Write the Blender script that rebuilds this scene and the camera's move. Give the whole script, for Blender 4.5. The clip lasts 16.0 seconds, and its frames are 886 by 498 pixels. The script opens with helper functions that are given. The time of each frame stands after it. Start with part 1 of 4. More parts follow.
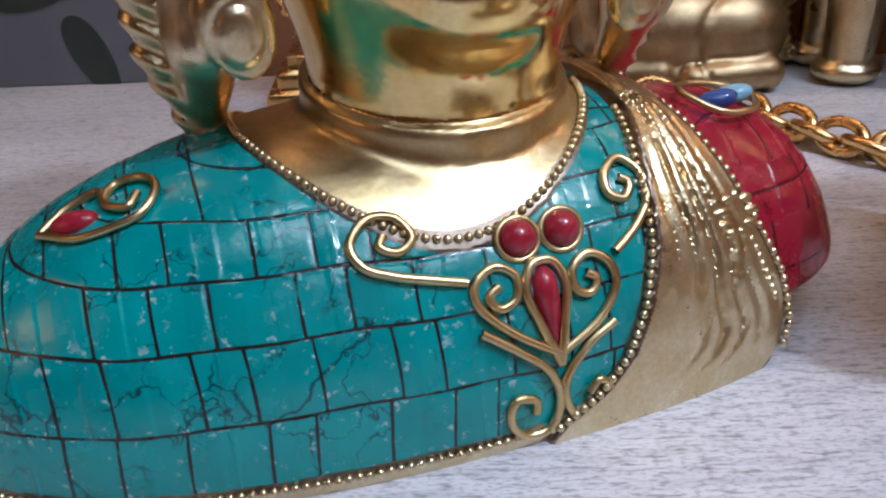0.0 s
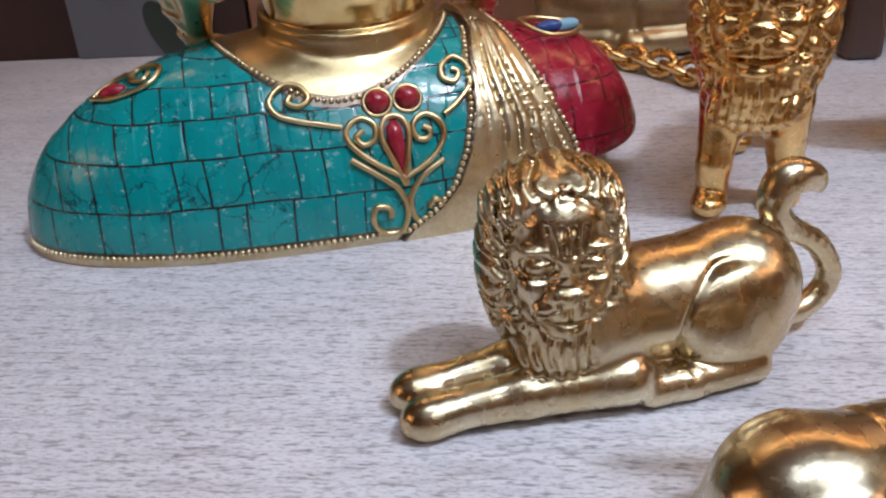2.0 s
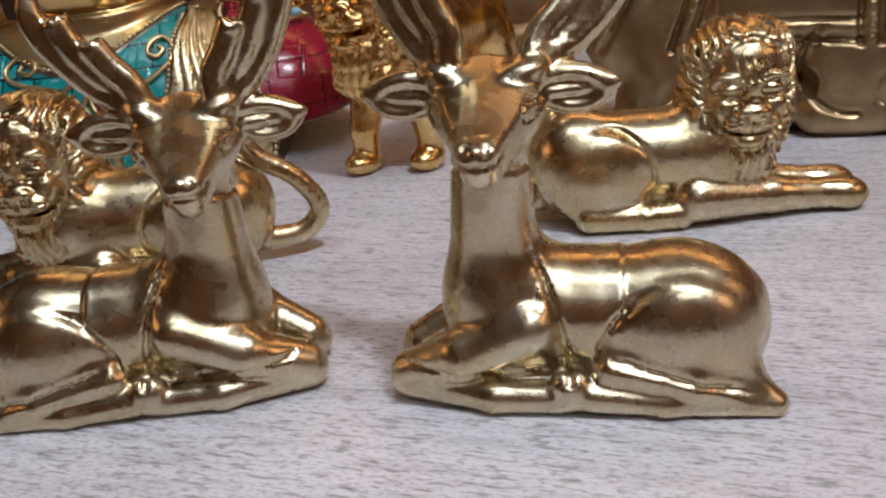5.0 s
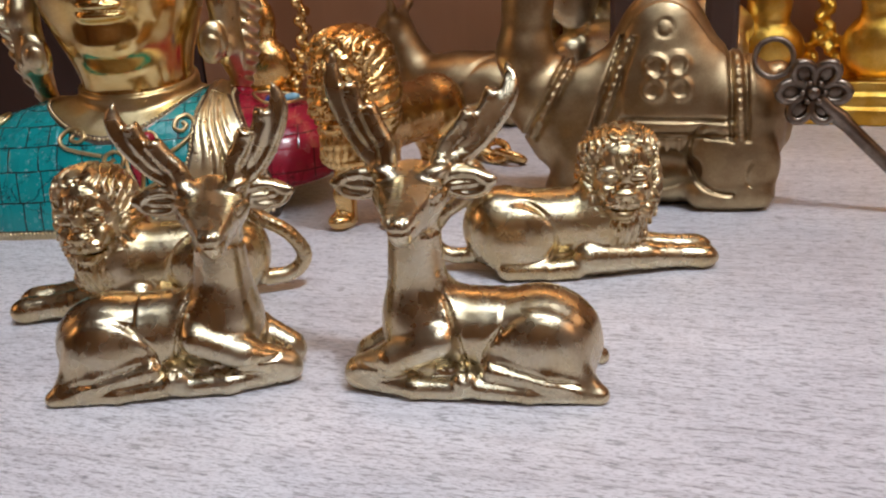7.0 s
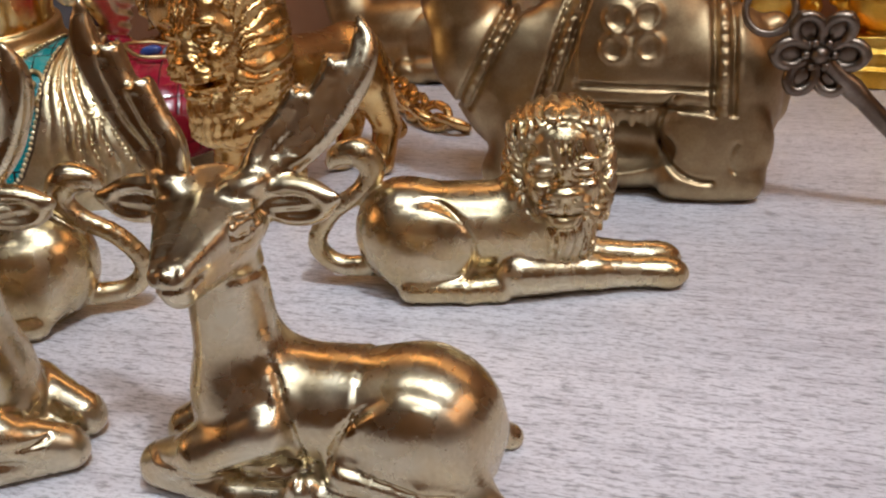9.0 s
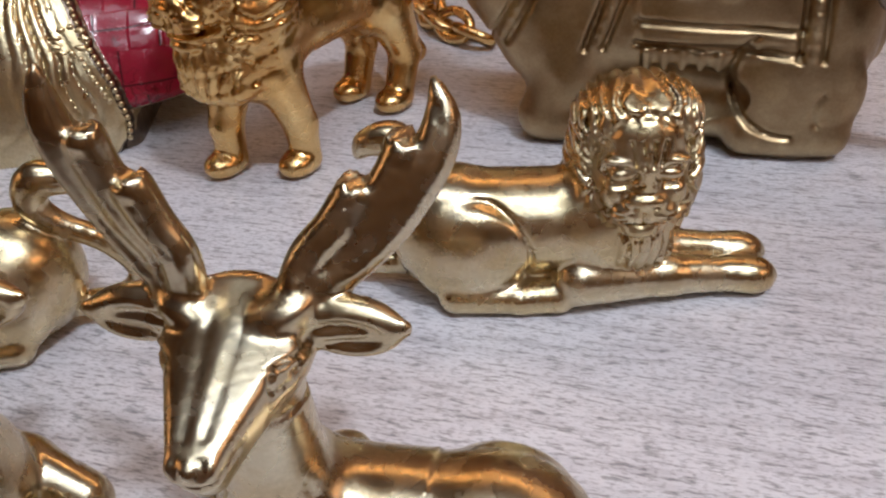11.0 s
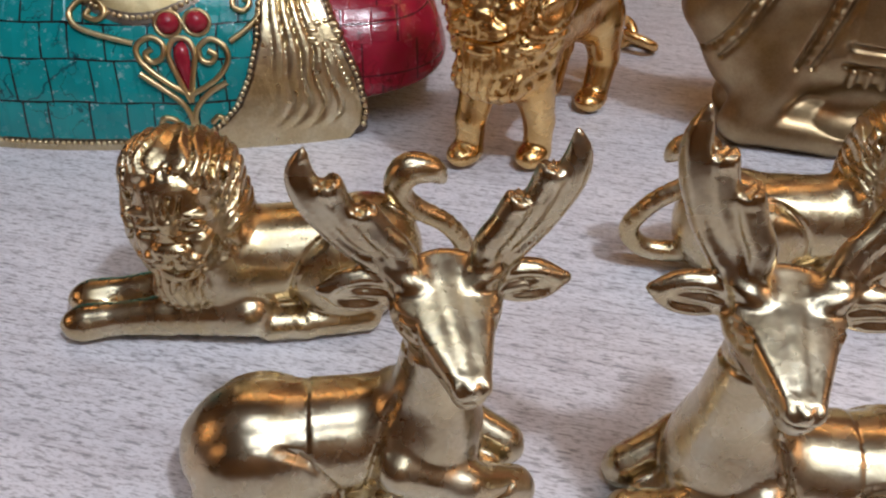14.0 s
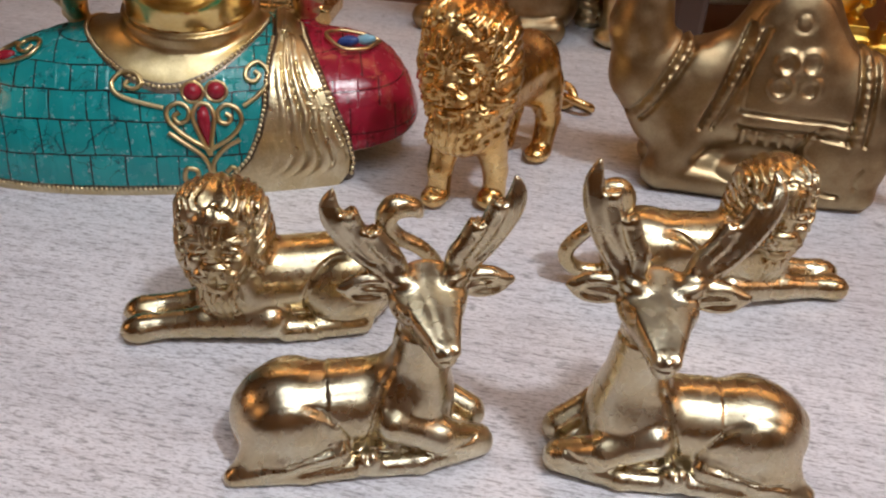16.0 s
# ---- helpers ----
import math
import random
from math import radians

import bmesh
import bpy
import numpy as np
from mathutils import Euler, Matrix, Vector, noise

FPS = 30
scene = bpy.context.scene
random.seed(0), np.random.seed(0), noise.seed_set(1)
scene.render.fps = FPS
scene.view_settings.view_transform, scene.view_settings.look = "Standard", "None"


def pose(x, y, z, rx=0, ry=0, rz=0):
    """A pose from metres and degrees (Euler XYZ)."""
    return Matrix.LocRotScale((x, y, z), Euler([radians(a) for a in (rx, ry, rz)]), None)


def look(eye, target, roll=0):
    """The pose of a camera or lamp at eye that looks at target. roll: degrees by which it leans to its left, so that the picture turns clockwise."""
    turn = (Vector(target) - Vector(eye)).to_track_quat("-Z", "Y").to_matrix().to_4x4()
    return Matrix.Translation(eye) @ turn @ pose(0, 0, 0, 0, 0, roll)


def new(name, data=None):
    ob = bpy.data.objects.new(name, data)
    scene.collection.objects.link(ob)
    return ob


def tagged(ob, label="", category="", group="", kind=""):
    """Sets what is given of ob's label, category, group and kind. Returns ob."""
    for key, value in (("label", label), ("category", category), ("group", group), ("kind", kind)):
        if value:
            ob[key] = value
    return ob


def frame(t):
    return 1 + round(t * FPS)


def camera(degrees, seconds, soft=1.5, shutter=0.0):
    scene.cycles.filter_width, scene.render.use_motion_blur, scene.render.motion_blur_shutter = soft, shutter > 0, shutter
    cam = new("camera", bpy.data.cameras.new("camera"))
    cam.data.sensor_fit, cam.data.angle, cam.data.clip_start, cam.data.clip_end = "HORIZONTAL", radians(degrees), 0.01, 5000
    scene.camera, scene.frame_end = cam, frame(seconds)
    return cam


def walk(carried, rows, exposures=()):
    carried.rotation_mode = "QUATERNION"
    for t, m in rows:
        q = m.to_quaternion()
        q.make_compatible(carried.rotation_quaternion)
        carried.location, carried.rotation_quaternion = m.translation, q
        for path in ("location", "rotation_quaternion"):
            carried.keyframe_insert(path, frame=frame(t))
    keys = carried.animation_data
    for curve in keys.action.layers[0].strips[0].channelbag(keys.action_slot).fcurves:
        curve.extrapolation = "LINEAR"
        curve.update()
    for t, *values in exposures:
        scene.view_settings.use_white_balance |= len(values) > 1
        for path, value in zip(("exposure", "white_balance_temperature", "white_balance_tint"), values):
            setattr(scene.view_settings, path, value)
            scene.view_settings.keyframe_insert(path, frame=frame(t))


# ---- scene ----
cam = camera(56.8, 16.0, soft=2.2)
METRES, EYE, TILT, LEAN, TURN = 0.8, 0.1283, -27.05, 2.09, 0.0
ROWS = [
    (0.0, 0.0, 0.0, 0.0, 0.0, 0.0, -0.0),
    (0.5, 0.0129, -0.0294, -0.0079, 1.47, 0.06, -0.07),
    (1.0, 0.0309, -0.0845, -0.0145, 2.8, 0.82, -0.15),
    (1.5, 0.0541, -0.1195, -0.0345, 4.51, 1.3, -0.76),
    (2.0, 0.0904, -0.1243, -0.0659, 6.45, 0.94, -1.46),
    (2.5, 0.1332, -0.1224, -0.0733, 7.62, 0.7, -1.56),
    (3.0, 0.1694, -0.1244, -0.0774, 8.35, 0.79, -1.38),
    (3.5, 0.2099, -0.1344, -0.0822, 9.5, 1.45, -1.74),
    (4.0, 0.2481, -0.1436, -0.0929, 11.7, 1.81, -2.79),
    (4.5, 0.2903, -0.1435, -0.0948, 14.15, 1.93, -3.99),
    (5.0, 0.3287, -0.1403, -0.0912, 15.92, 1.82, -4.23),
    (7.3, 0.3798, -0.2394, -0.0982, 15.34, 5.56, -6.23),
    (7.5, 0.3791, -0.2317, -0.0963, 15.19, 5.17, -6.39),
    (8.0, 0.384, -0.1991, -0.0887, 14.94, 3.63, -6.52),
    (8.5, 0.3895, -0.1597, -0.0732, 14.85, 2.42, -6.6),
    (8.7, 0.3894, -0.1448, -0.0670, 14.82, 2.28, -6.50),
    (11.0, 0.3485, -0.0815, -0.0029, 13.76, -9.44, -6.19),
    (11.5, 0.3185, -0.0913, -0.0009, 13.12, -11.09, -7.25),
    (12.0, 0.2971, -0.1009, -0.0067, 12.45, -11.76, -7.91),
    (12.5, 0.2793, -0.111, -0.0051, 11.9, -11.93, -8.08),
    (13.0, 0.2551, -0.1144, -0.0053, 11.51, -11.96, -8.4),
    (13.5, 0.2345, -0.1236, -0.0089, 11.02, -11.5, -8.89),
    (14.0, 0.2297, -0.1488, -0.0097, 10.8, -10.62, -9.09),
    (14.5, 0.2327, -0.1904, -0.0111, 10.64, -9.85, -9.15),
    (15.0, 0.2312, -0.2185, -0.01, 10.61, -9.27, -9.11),
    (15.5, 0.2366, -0.2334, -0.0044, 9.6, -7.91, -9.1),
    (16.0, 0.2395, -0.2383, -0.0079, 8.2, -6.83, -9.05),
]
walk(cam, [(t, pose(0, 0, EYE, TILT, LEAN, TURN) @ pose(METRES * x, METRES * y, METRES * z, 90 + pitch, roll, yaw)) for t, x, y, z, yaw, pitch, roll in ROWS],
     [(0, 0.10, 5450, 10), (1.5, 0.12, 5600, 10), (3, -0.17, 6000, 10), (5, -0.31, 6150, 10), (7.5, -0.04, 6200, 10), (8.5, -0.10, 6250, 10), (11.5, -0.24, 6050, 10), (14, -0.22, 6050, 10), (16, -0.10, 6400, 10)])

# ---- room light ----
world_ = bpy.data.worlds.new("world")
scene.world = world_
world_.use_nodes = True
world_.node_tree.nodes["Background"].inputs[0].default_value = (0.30, 0.26, 0.23, 1)
world_.node_tree.nodes["Background"].inputs[1].default_value = 0.3


def lamp(name, eye, target, sx, sy, watts, colour):
    """A ceiling lamp's light, an area that faces target."""
    data = bpy.data.lights.new(name, "AREA")
    data.shape, data.size, data.size_y = "RECTANGLE", sx, sy
    data.energy, data.color = watts, colour
    ob = new(name, data)
    ob.matrix_world = look(eye, target)
    return ob


CEILING, FLOOR = 1.75, -0.75
KEY = (0.80, -0.36, 1.42)
spot = bpy.data.lights.new("spot_light", "SPOT")
spot.energy, spot.color, spot.shadow_soft_size = 50, (0.98, 0.97, 1.0), 0.055
spot.spot_size, spot.spot_blend = radians(41), 1.0
new("spot_light", spot).matrix_world = look(KEY, (0.14, -0.06, 0.0))
PANELS = [(0.22, -0.34), (1.20, -0.34), (0.80, -1.25)]
for px, py in PANELS:
    lamp("panel_light", (px, py, CEILING - 0.045), (px, py, 0), 0.90, 0.46, 2.6, (0.86, 0.93, 1.0))
# warm strip over the back of the table, warm shop lamps on both side walls
lamp("strip_light", (0.22, 0.455, 0.575), (0.22, 0.20, 0.0), 1.3, 0.035, 0.9, (1.0, 0.52, 0.18))
SIDES = [(-1.57, -0.45, 0.75, 1), (1.67, -0.05, 0.85, -1)]
for px, py, pz, way in SIDES:
    lamp("warm_light", (px + way * 0.05, py, pz), (0.2, 0.1, 0.0), 0.66, 0.42, 1.1, (1.0, 0.46, 0.14))


# ---- materials ----
def material(name):
    m = bpy.data.materials.new(name)
    m.use_nodes = True
    return m, m.node_tree.nodes, m.node_tree.links, m.node_tree.nodes["Principled BSDF"]


def ramp(nodes, links, src, stops):
    r = nodes.new("ShaderNodeValToRGB")
    while len(r.color_ramp.elements) < len(stops):
        r.color_ramp.elements.new(0.5)
    for e, (p, c) in zip(r.color_ramp.elements, stops):
        e.position = p
        e.color = (*c, 1) if len(c) == 3 else (c[0], c[0], c[0], 1)
    links.new(src, r.inputs[0])
    return r.outputs[0]


def noise_tex(nodes, links, scale, detail=4.0, stretch=(1, 1, 1), rough=0.55):
    co = nodes.new("ShaderNodeTexCoord")
    mp = nodes.new("ShaderNodeMapping")
    mp.inputs["Scale"].default_value = stretch
    links.new(co.outputs["Object"], mp.inputs[0])
    n = nodes.new("ShaderNodeTexNoise")
    n.inputs["Scale"].default_value, n.inputs["Detail"].default_value, n.inputs["Roughness"].default_value = scale, detail, rough
    links.new(mp.outputs[0], n.inputs[0])
    return n.outputs[0]


def mix_rgb(nodes, links, kind, fac, a, b):
    m = nodes.new("ShaderNodeMix")
    m.data_type, m.blend_type = "RGBA", kind
    for socket, v in ((m.inputs[0], fac), (m.inputs[6], a), (m.inputs[7], b)):
        if isinstance(v, (int, float)):
            socket.default_value = v
        elif isinstance(v, tuple):
            socket.default_value = (*v, 1)
        else:
            links.new(v, socket)
    return m.outputs[2]


def bump(nodes, links, bsdf, height, strength, distance):
    b = nodes.new("ShaderNodeBump")
    b.inputs["Strength"].default_value, b.inputs["Distance"].default_value = strength, distance
    links.new(height, b.inputs["Height"])
    if bsdf.inputs["Normal"].is_linked:
        links.new(bsdf.inputs["Normal"].links[0].from_socket, b.inputs["Normal"])
    links.new(b.outputs[0], bsdf.inputs["Normal"])


def metal(name, light, dark, rough=(0.18, 0.34), grain=900, relief=0.12, tarnish=(0.42, 0.62)):
    """Cast and polished brass: two tones of tarnish, fine polishing marks, uneven gloss."""
    m, n, l, b = material(name)
    patches = noise_tex(n, l, 70, 5)
    tone = ramp(n, l, patches, [(tarnish[0], dark), (tarnish[1], light)])
    fine = noise_tex(n, l, grain, 3)
    l.new(mix_rgb(n, l, "MULTIPLY", 0.35, tone, ramp(n, l, fine, [(0.3, (0.6, 0.55, 0.5)), (0.7, (1, 1, 1))])), b.inputs["Base Color"])
    b.inputs["Metallic"].default_value = 1.0
    l.new(ramp(n, l, noise_tex(n, l, 160, 4), [(0.3, (rough[0],)), (0.7, (rough[1],))]), b.inputs["Roughness"])
    bump(n, l, b, noise_tex(n, l, 85, 3), relief * 1.4, 0.0016)
    bump(n, l, b, noise_tex(n, l, 260, 3), relief * 1.6, 0.0006)
    bump(n, l, b, fine, relief * 0.6, 0.0002)
    return m


BRASS = metal("satin_brass", (0.67, 0.575, 0.39), (0.62, 0.50, 0.29), (0.20, 0.34), relief=0.11)
GOLD = metal("golden_brass", (0.84, 0.60, 0.27), (0.74, 0.47, 0.18), (0.18, 0.32))
NECK = metal("polished_gold_brass", (0.88, 0.69, 0.32), (0.80, 0.58, 0.22), (0.12, 0.22), relief=0.06)
BAND = metal("pale_gold_brass", (0.70, 0.57, 0.32), (0.60, 0.46, 0.23), (0.28, 0.42), relief=0.12)
PALE = metal("pale_brushed_brass", (0.76, 0.67, 0.45), (0.66, 0.54, 0.32), (0.26, 0.40), relief=0.2)
ANTIQUE = metal("antique_brass", (0.46, 0.355, 0.205), (0.34, 0.24, 0.13), (0.33, 0.47), relief=0.05)
SATIN = metal("soft_satin_brass", (0.66, 0.585, 0.42), (0.62, 0.515, 0.33), (0.20, 0.34), relief=0.10)
PEWTER = metal("dark_metal", (0.30, 0.25, 0.20), (0.17, 0.13, 0.10), (0.28, 0.45))
YELLOW = metal("bright_gilt", (0.98, 0.66, 0.15), (0.86, 0.50, 0.07), (0.28, 0.45), relief=0.3)


def tile_stone(name, base, deep, vein, chip, filler):
    """Stone inlay: cloudy colour, hair cracks, dark filler in the joints."""
    m, n, l, b = material(name)
    colour = ramp(n, l, noise_tex(n, l, 55, 5), [(0.3, deep), (0.7, base)])
    tid = n.new("ShaderNodeAttribute")
    tid.attribute_name = "piece"
    colour = mix_rgb(n, l, "MULTIPLY", 0.5, colour, ramp(n, l, tid.outputs["Fac"], [(0.0, (0.62, 0.68, 0.70)), (1.0, (1, 1, 1))]))
    warp = noise_tex(n, l, 90, 3)
    co = n.new("ShaderNodeTexCoord")
    off = mix_rgb(n, l, "LINEAR_LIGHT", 0.012, co.outputs["Object"], warp)
    v = n.new("ShaderNodeTexVoronoi")
    v.feature = "DISTANCE_TO_EDGE"
    v.inputs["Scale"].default_value = 62
    l.new(off, v.inputs["Vector"])
    crack = ramp(n, l, v.outputs["Distance"], [(0.004, (1,)), (0.026, (0,))])
    some = ramp(n, l, noise_tex(n, l, 60, 2), [(0.47, (0,)), (0.53, (1,))])
    mask = mix_rgb(n, l, "MULTIPLY", 1.0, crack, some)
    colour = mix_rgb(n, l, "MIX", mask, colour, vein)
    at = n.new("ShaderNodeAttribute")
    at.attribute_name = "joint"
    uneven = n.new("ShaderNodeMath")
    uneven.operation = "MULTIPLY_ADD"
    uneven.inputs[1].default_value = 0.0006
    l.new(noise_tex(n, l, 150, 3), uneven.inputs[0])
    l.new(at.outputs["Fac"], uneven.inputs[2])
    scale = n.new("ShaderNodeMath")
    scale.operation = "MULTIPLY"
    scale.inputs[1].default_value = 100
    l.new(uneven.outputs[0], scale.inputs[0])
    line = ramp(n, l, scale.outputs[0], [(0.058, (1,)), (0.078, (0,))])
    chips = ramp(n, l, noise_tex(n, l, 420, 3), [(0.615, (0,)), (0.66, (1,))])
    rim = ramp(n, l, at.outputs["Fac"], [(0.0005, (1,)), (0.0012, (0,))])
    colour = mix_rgb(n, l, "MIX", mix_rgb(n, l, "MULTIPLY", 1.0, chips, rim), colour, chip)
    colour = mix_rgb(n, l, "MIX", line, colour, filler)
    l.new(colour, b.inputs["Base Color"])
    l.new(ramp(n, l, noise_tex(n, l, 130, 4), [(0.35, (0.12,)), (0.7, (0.34,))]), b.inputs["Roughness"])
    b.inputs["Specular IOR Level"].default_value = 0.6
    bump(n, l, b, ramp(n, l, at.outputs["Fac"], [(0.0001, (0,)), (0.0006, (1,))]), 0.5, 0.0003)
    bump(n, l, b, noise_tex(n, l, 170, 4), 0.25, 0.0008)
    return m


TURQUOISE = tile_stone("turquoise_tiles", (0.014, 0.315, 0.318), (0.008, 0.240, 0.255), (0.003, 0.055, 0.07), (0.36, 0.50, 0.51), (0.012, 0.012, 0.014))
CORAL = tile_stone("coral_red_tiles", (0.36, 0.012, 0.038), (0.26, 0.007, 0.024), (0.12, 0.003, 0.010), (0.42, 0.05, 0.08), (0.07, 0.004, 0.010))


def gloss(name, colour, colour2, rough):
    m, n, l, b = material(name)
    l.new(ramp(n, l, noise_tex(n, l, 220, 4), [(0.35, colour), (0.65, colour2)]), b.inputs["Base Color"])
    b.inputs["Roughness"].default_value = rough
    bump(n, l, b, noise_tex(n, l, 300, 2), 0.08, 0.0004)
    return m


RUBY = gloss("red_bead", (0.25, 0.010, 0.026), (0.34, 0.020, 0.040), 0.22)
BLUE = gloss("blue_bead", (0.02, 0.05, 0.22), (0.04, 0.10, 0.32), 0.2)
SKY_BLUE = gloss("pale_blue_bead", (0.28, 0.50, 0.62), (0.2, 0.42, 0.55), 0.2)


def laminate():
    """Whitewashed wood laminate: grain dashes along x, pores, soft tonal drift."""
    m, n, l, b = material("whitewashed_laminate")
    broad = noise_tex(n, l, 14, 4, (0.5, 1.6, 1))
    base = ramp(n, l, broad, [(0.3, (0.60, 0.60, 0.64)), (0.7, (0.74, 0.74, 0.78))])
    streak = noise_tex(n, l, 210, 5, (0.14, 1.2, 1), 0.7)
    base = mix_rgb(n, l, "MULTIPLY", 0.5, base, ramp(n, l, streak, [(0.34, (0.55, 0.53, 0.55)), (0.54, (1, 1, 1))]))
    dash = noise_tex(n, l, 760, 3, (0.20, 1.0, 1), 0.6)
    marks = ramp(n, l, dash, [(0.53, (1, 1, 1)), (0.64, (0.30, 0.29, 0.31))])
    base = mix_rgb(n, l, "MULTIPLY", 0.66, base, marks)
    speck = noise_tex(n, l, 1350, 3, (0.35, 1, 1))
    base = mix_rgb(n, l, "MULTIPLY", 0.55, base, ramp(n, l, speck, [(0.36, (0.42, 0.41, 0.43)), (0.50, (1, 1, 1))]))
    l.new(base, b.inputs["Base Color"])
    l.new(ramp(n, l, streak, [(0.3, (0.30,)), (0.7, (0.42,))]), b.inputs["Roughness"])
    bump(n, l, b, dash, 0.25, 0.0003)
    bump(n, l, b, speck, 0.15, 0.0002)
    return m


LAMINATE = laminate()


def plain(name, c1, c2, rough, scale=6.0, stretch=(1, 1, 1), relief=0.1):
    m, n, l, b = material(name)
    f = noise_tex(n, l, scale, 6, stretch)
    l.new(ramp(n, l, f, [(0.3, c1), (0.7, c2)]), b.inputs["Base Color"])
    b.inputs["Roughness"].default_value = rough
    bump(n, l, b, f, relief, 0.004)
    return m


WALL = plain("warm_brown_wall", (0.25, 0.115, 0.036), (0.35, 0.175, 0.065), 0.6, 3, (1, 1, 0.2))
WALL_DARK = plain("dark_maroon_panel", (0.030, 0.014, 0.012), (0.055, 0.026, 0.02), 0.45, 14, (1, 1, 0.3))
WOOD = plain("warm_wood_panel", (0.28, 0.135, 0.070), (0.38, 0.195, 0.105), 0.5, 9, (2, 1, 0.25))
PAPER = plain("pale_grey_board", (0.12, 0.125, 0.145), (0.16, 0.168, 0.19), 0.5, 12)
LEAF = plain("dark_green_print", (0.018, 0.030, 0.024), (0.035, 0.05, 0.042), 0.5, 30)
PLASTER = plain("white_ceiling_paint", (0.50, 0.51, 0.52), (0.58, 0.59, 0.60), 0.8, 4)
WARM_LED = bpy.data.materials.new("warm_lamp_glass")
WARM_LED.use_nodes = True
warm_glow = WARM_LED.node_tree.nodes["Principled BSDF"]
warm_glow.inputs["Emission Color"].default_value, warm_glow.inputs["Emission Strength"].default_value = (1.0, 0.46, 0.14, 1), 1.7
TIMBER = plain("brown_floor", (0.16, 0.09, 0.05), (0.24, 0.14, 0.08), 0.5, 5, (0.3, 2, 1))
POST = plain("dark_brown_post", (0.060, 0.034, 0.026), (0.095, 0.055, 0.042), 0.4, 20, (1, 1, 0.2))
LED = bpy.data.materials.new("led_panel")
LED.use_nodes = True
led = LED.node_tree.nodes["Principled BSDF"]
led.inputs["Emission Color"].default_value, led.inputs["Emission Strength"].default_value = (0.88, 0.94, 1.0, 1), 3.4
WHITE = plain("white_metal_rim", (0.7, 0.7, 0.7), (0.78, 0.78, 0.78), 0.4)


# ---- mesh tools ----
def part(name, bm, mat, parent, label=""):
    me = bpy.data.meshes.new(name)
    bm.to_mesh(me)
    bm.free()
    me.materials.append(mat)
    ob = new(name, me)
    ob.parent = parent
    if label:
        tagged(ob, label)
    return ob


def box_bm(x0, y0, z0, x1, y1, z1, bevel=0.0):
    bm = bmesh.new()
    bmesh.ops.create_cube(bm, size=1, matrix=Matrix.LocRotScale(((x0 + x1) / 2, (y0 + y1) / 2, (z0 + z1) / 2), None, (x1 - x0, y1 - y0, z1 - z0)))
    if bevel:
        bmesh.ops.bevel(bm, geom=bm.edges[:], offset=bevel, segments=2, affect="EDGES", profile=0.5)
    return bm


def structure(name, bm, mat, label, category):
    return tagged(part(name, bm, mat, None), label, category, kind="structure")


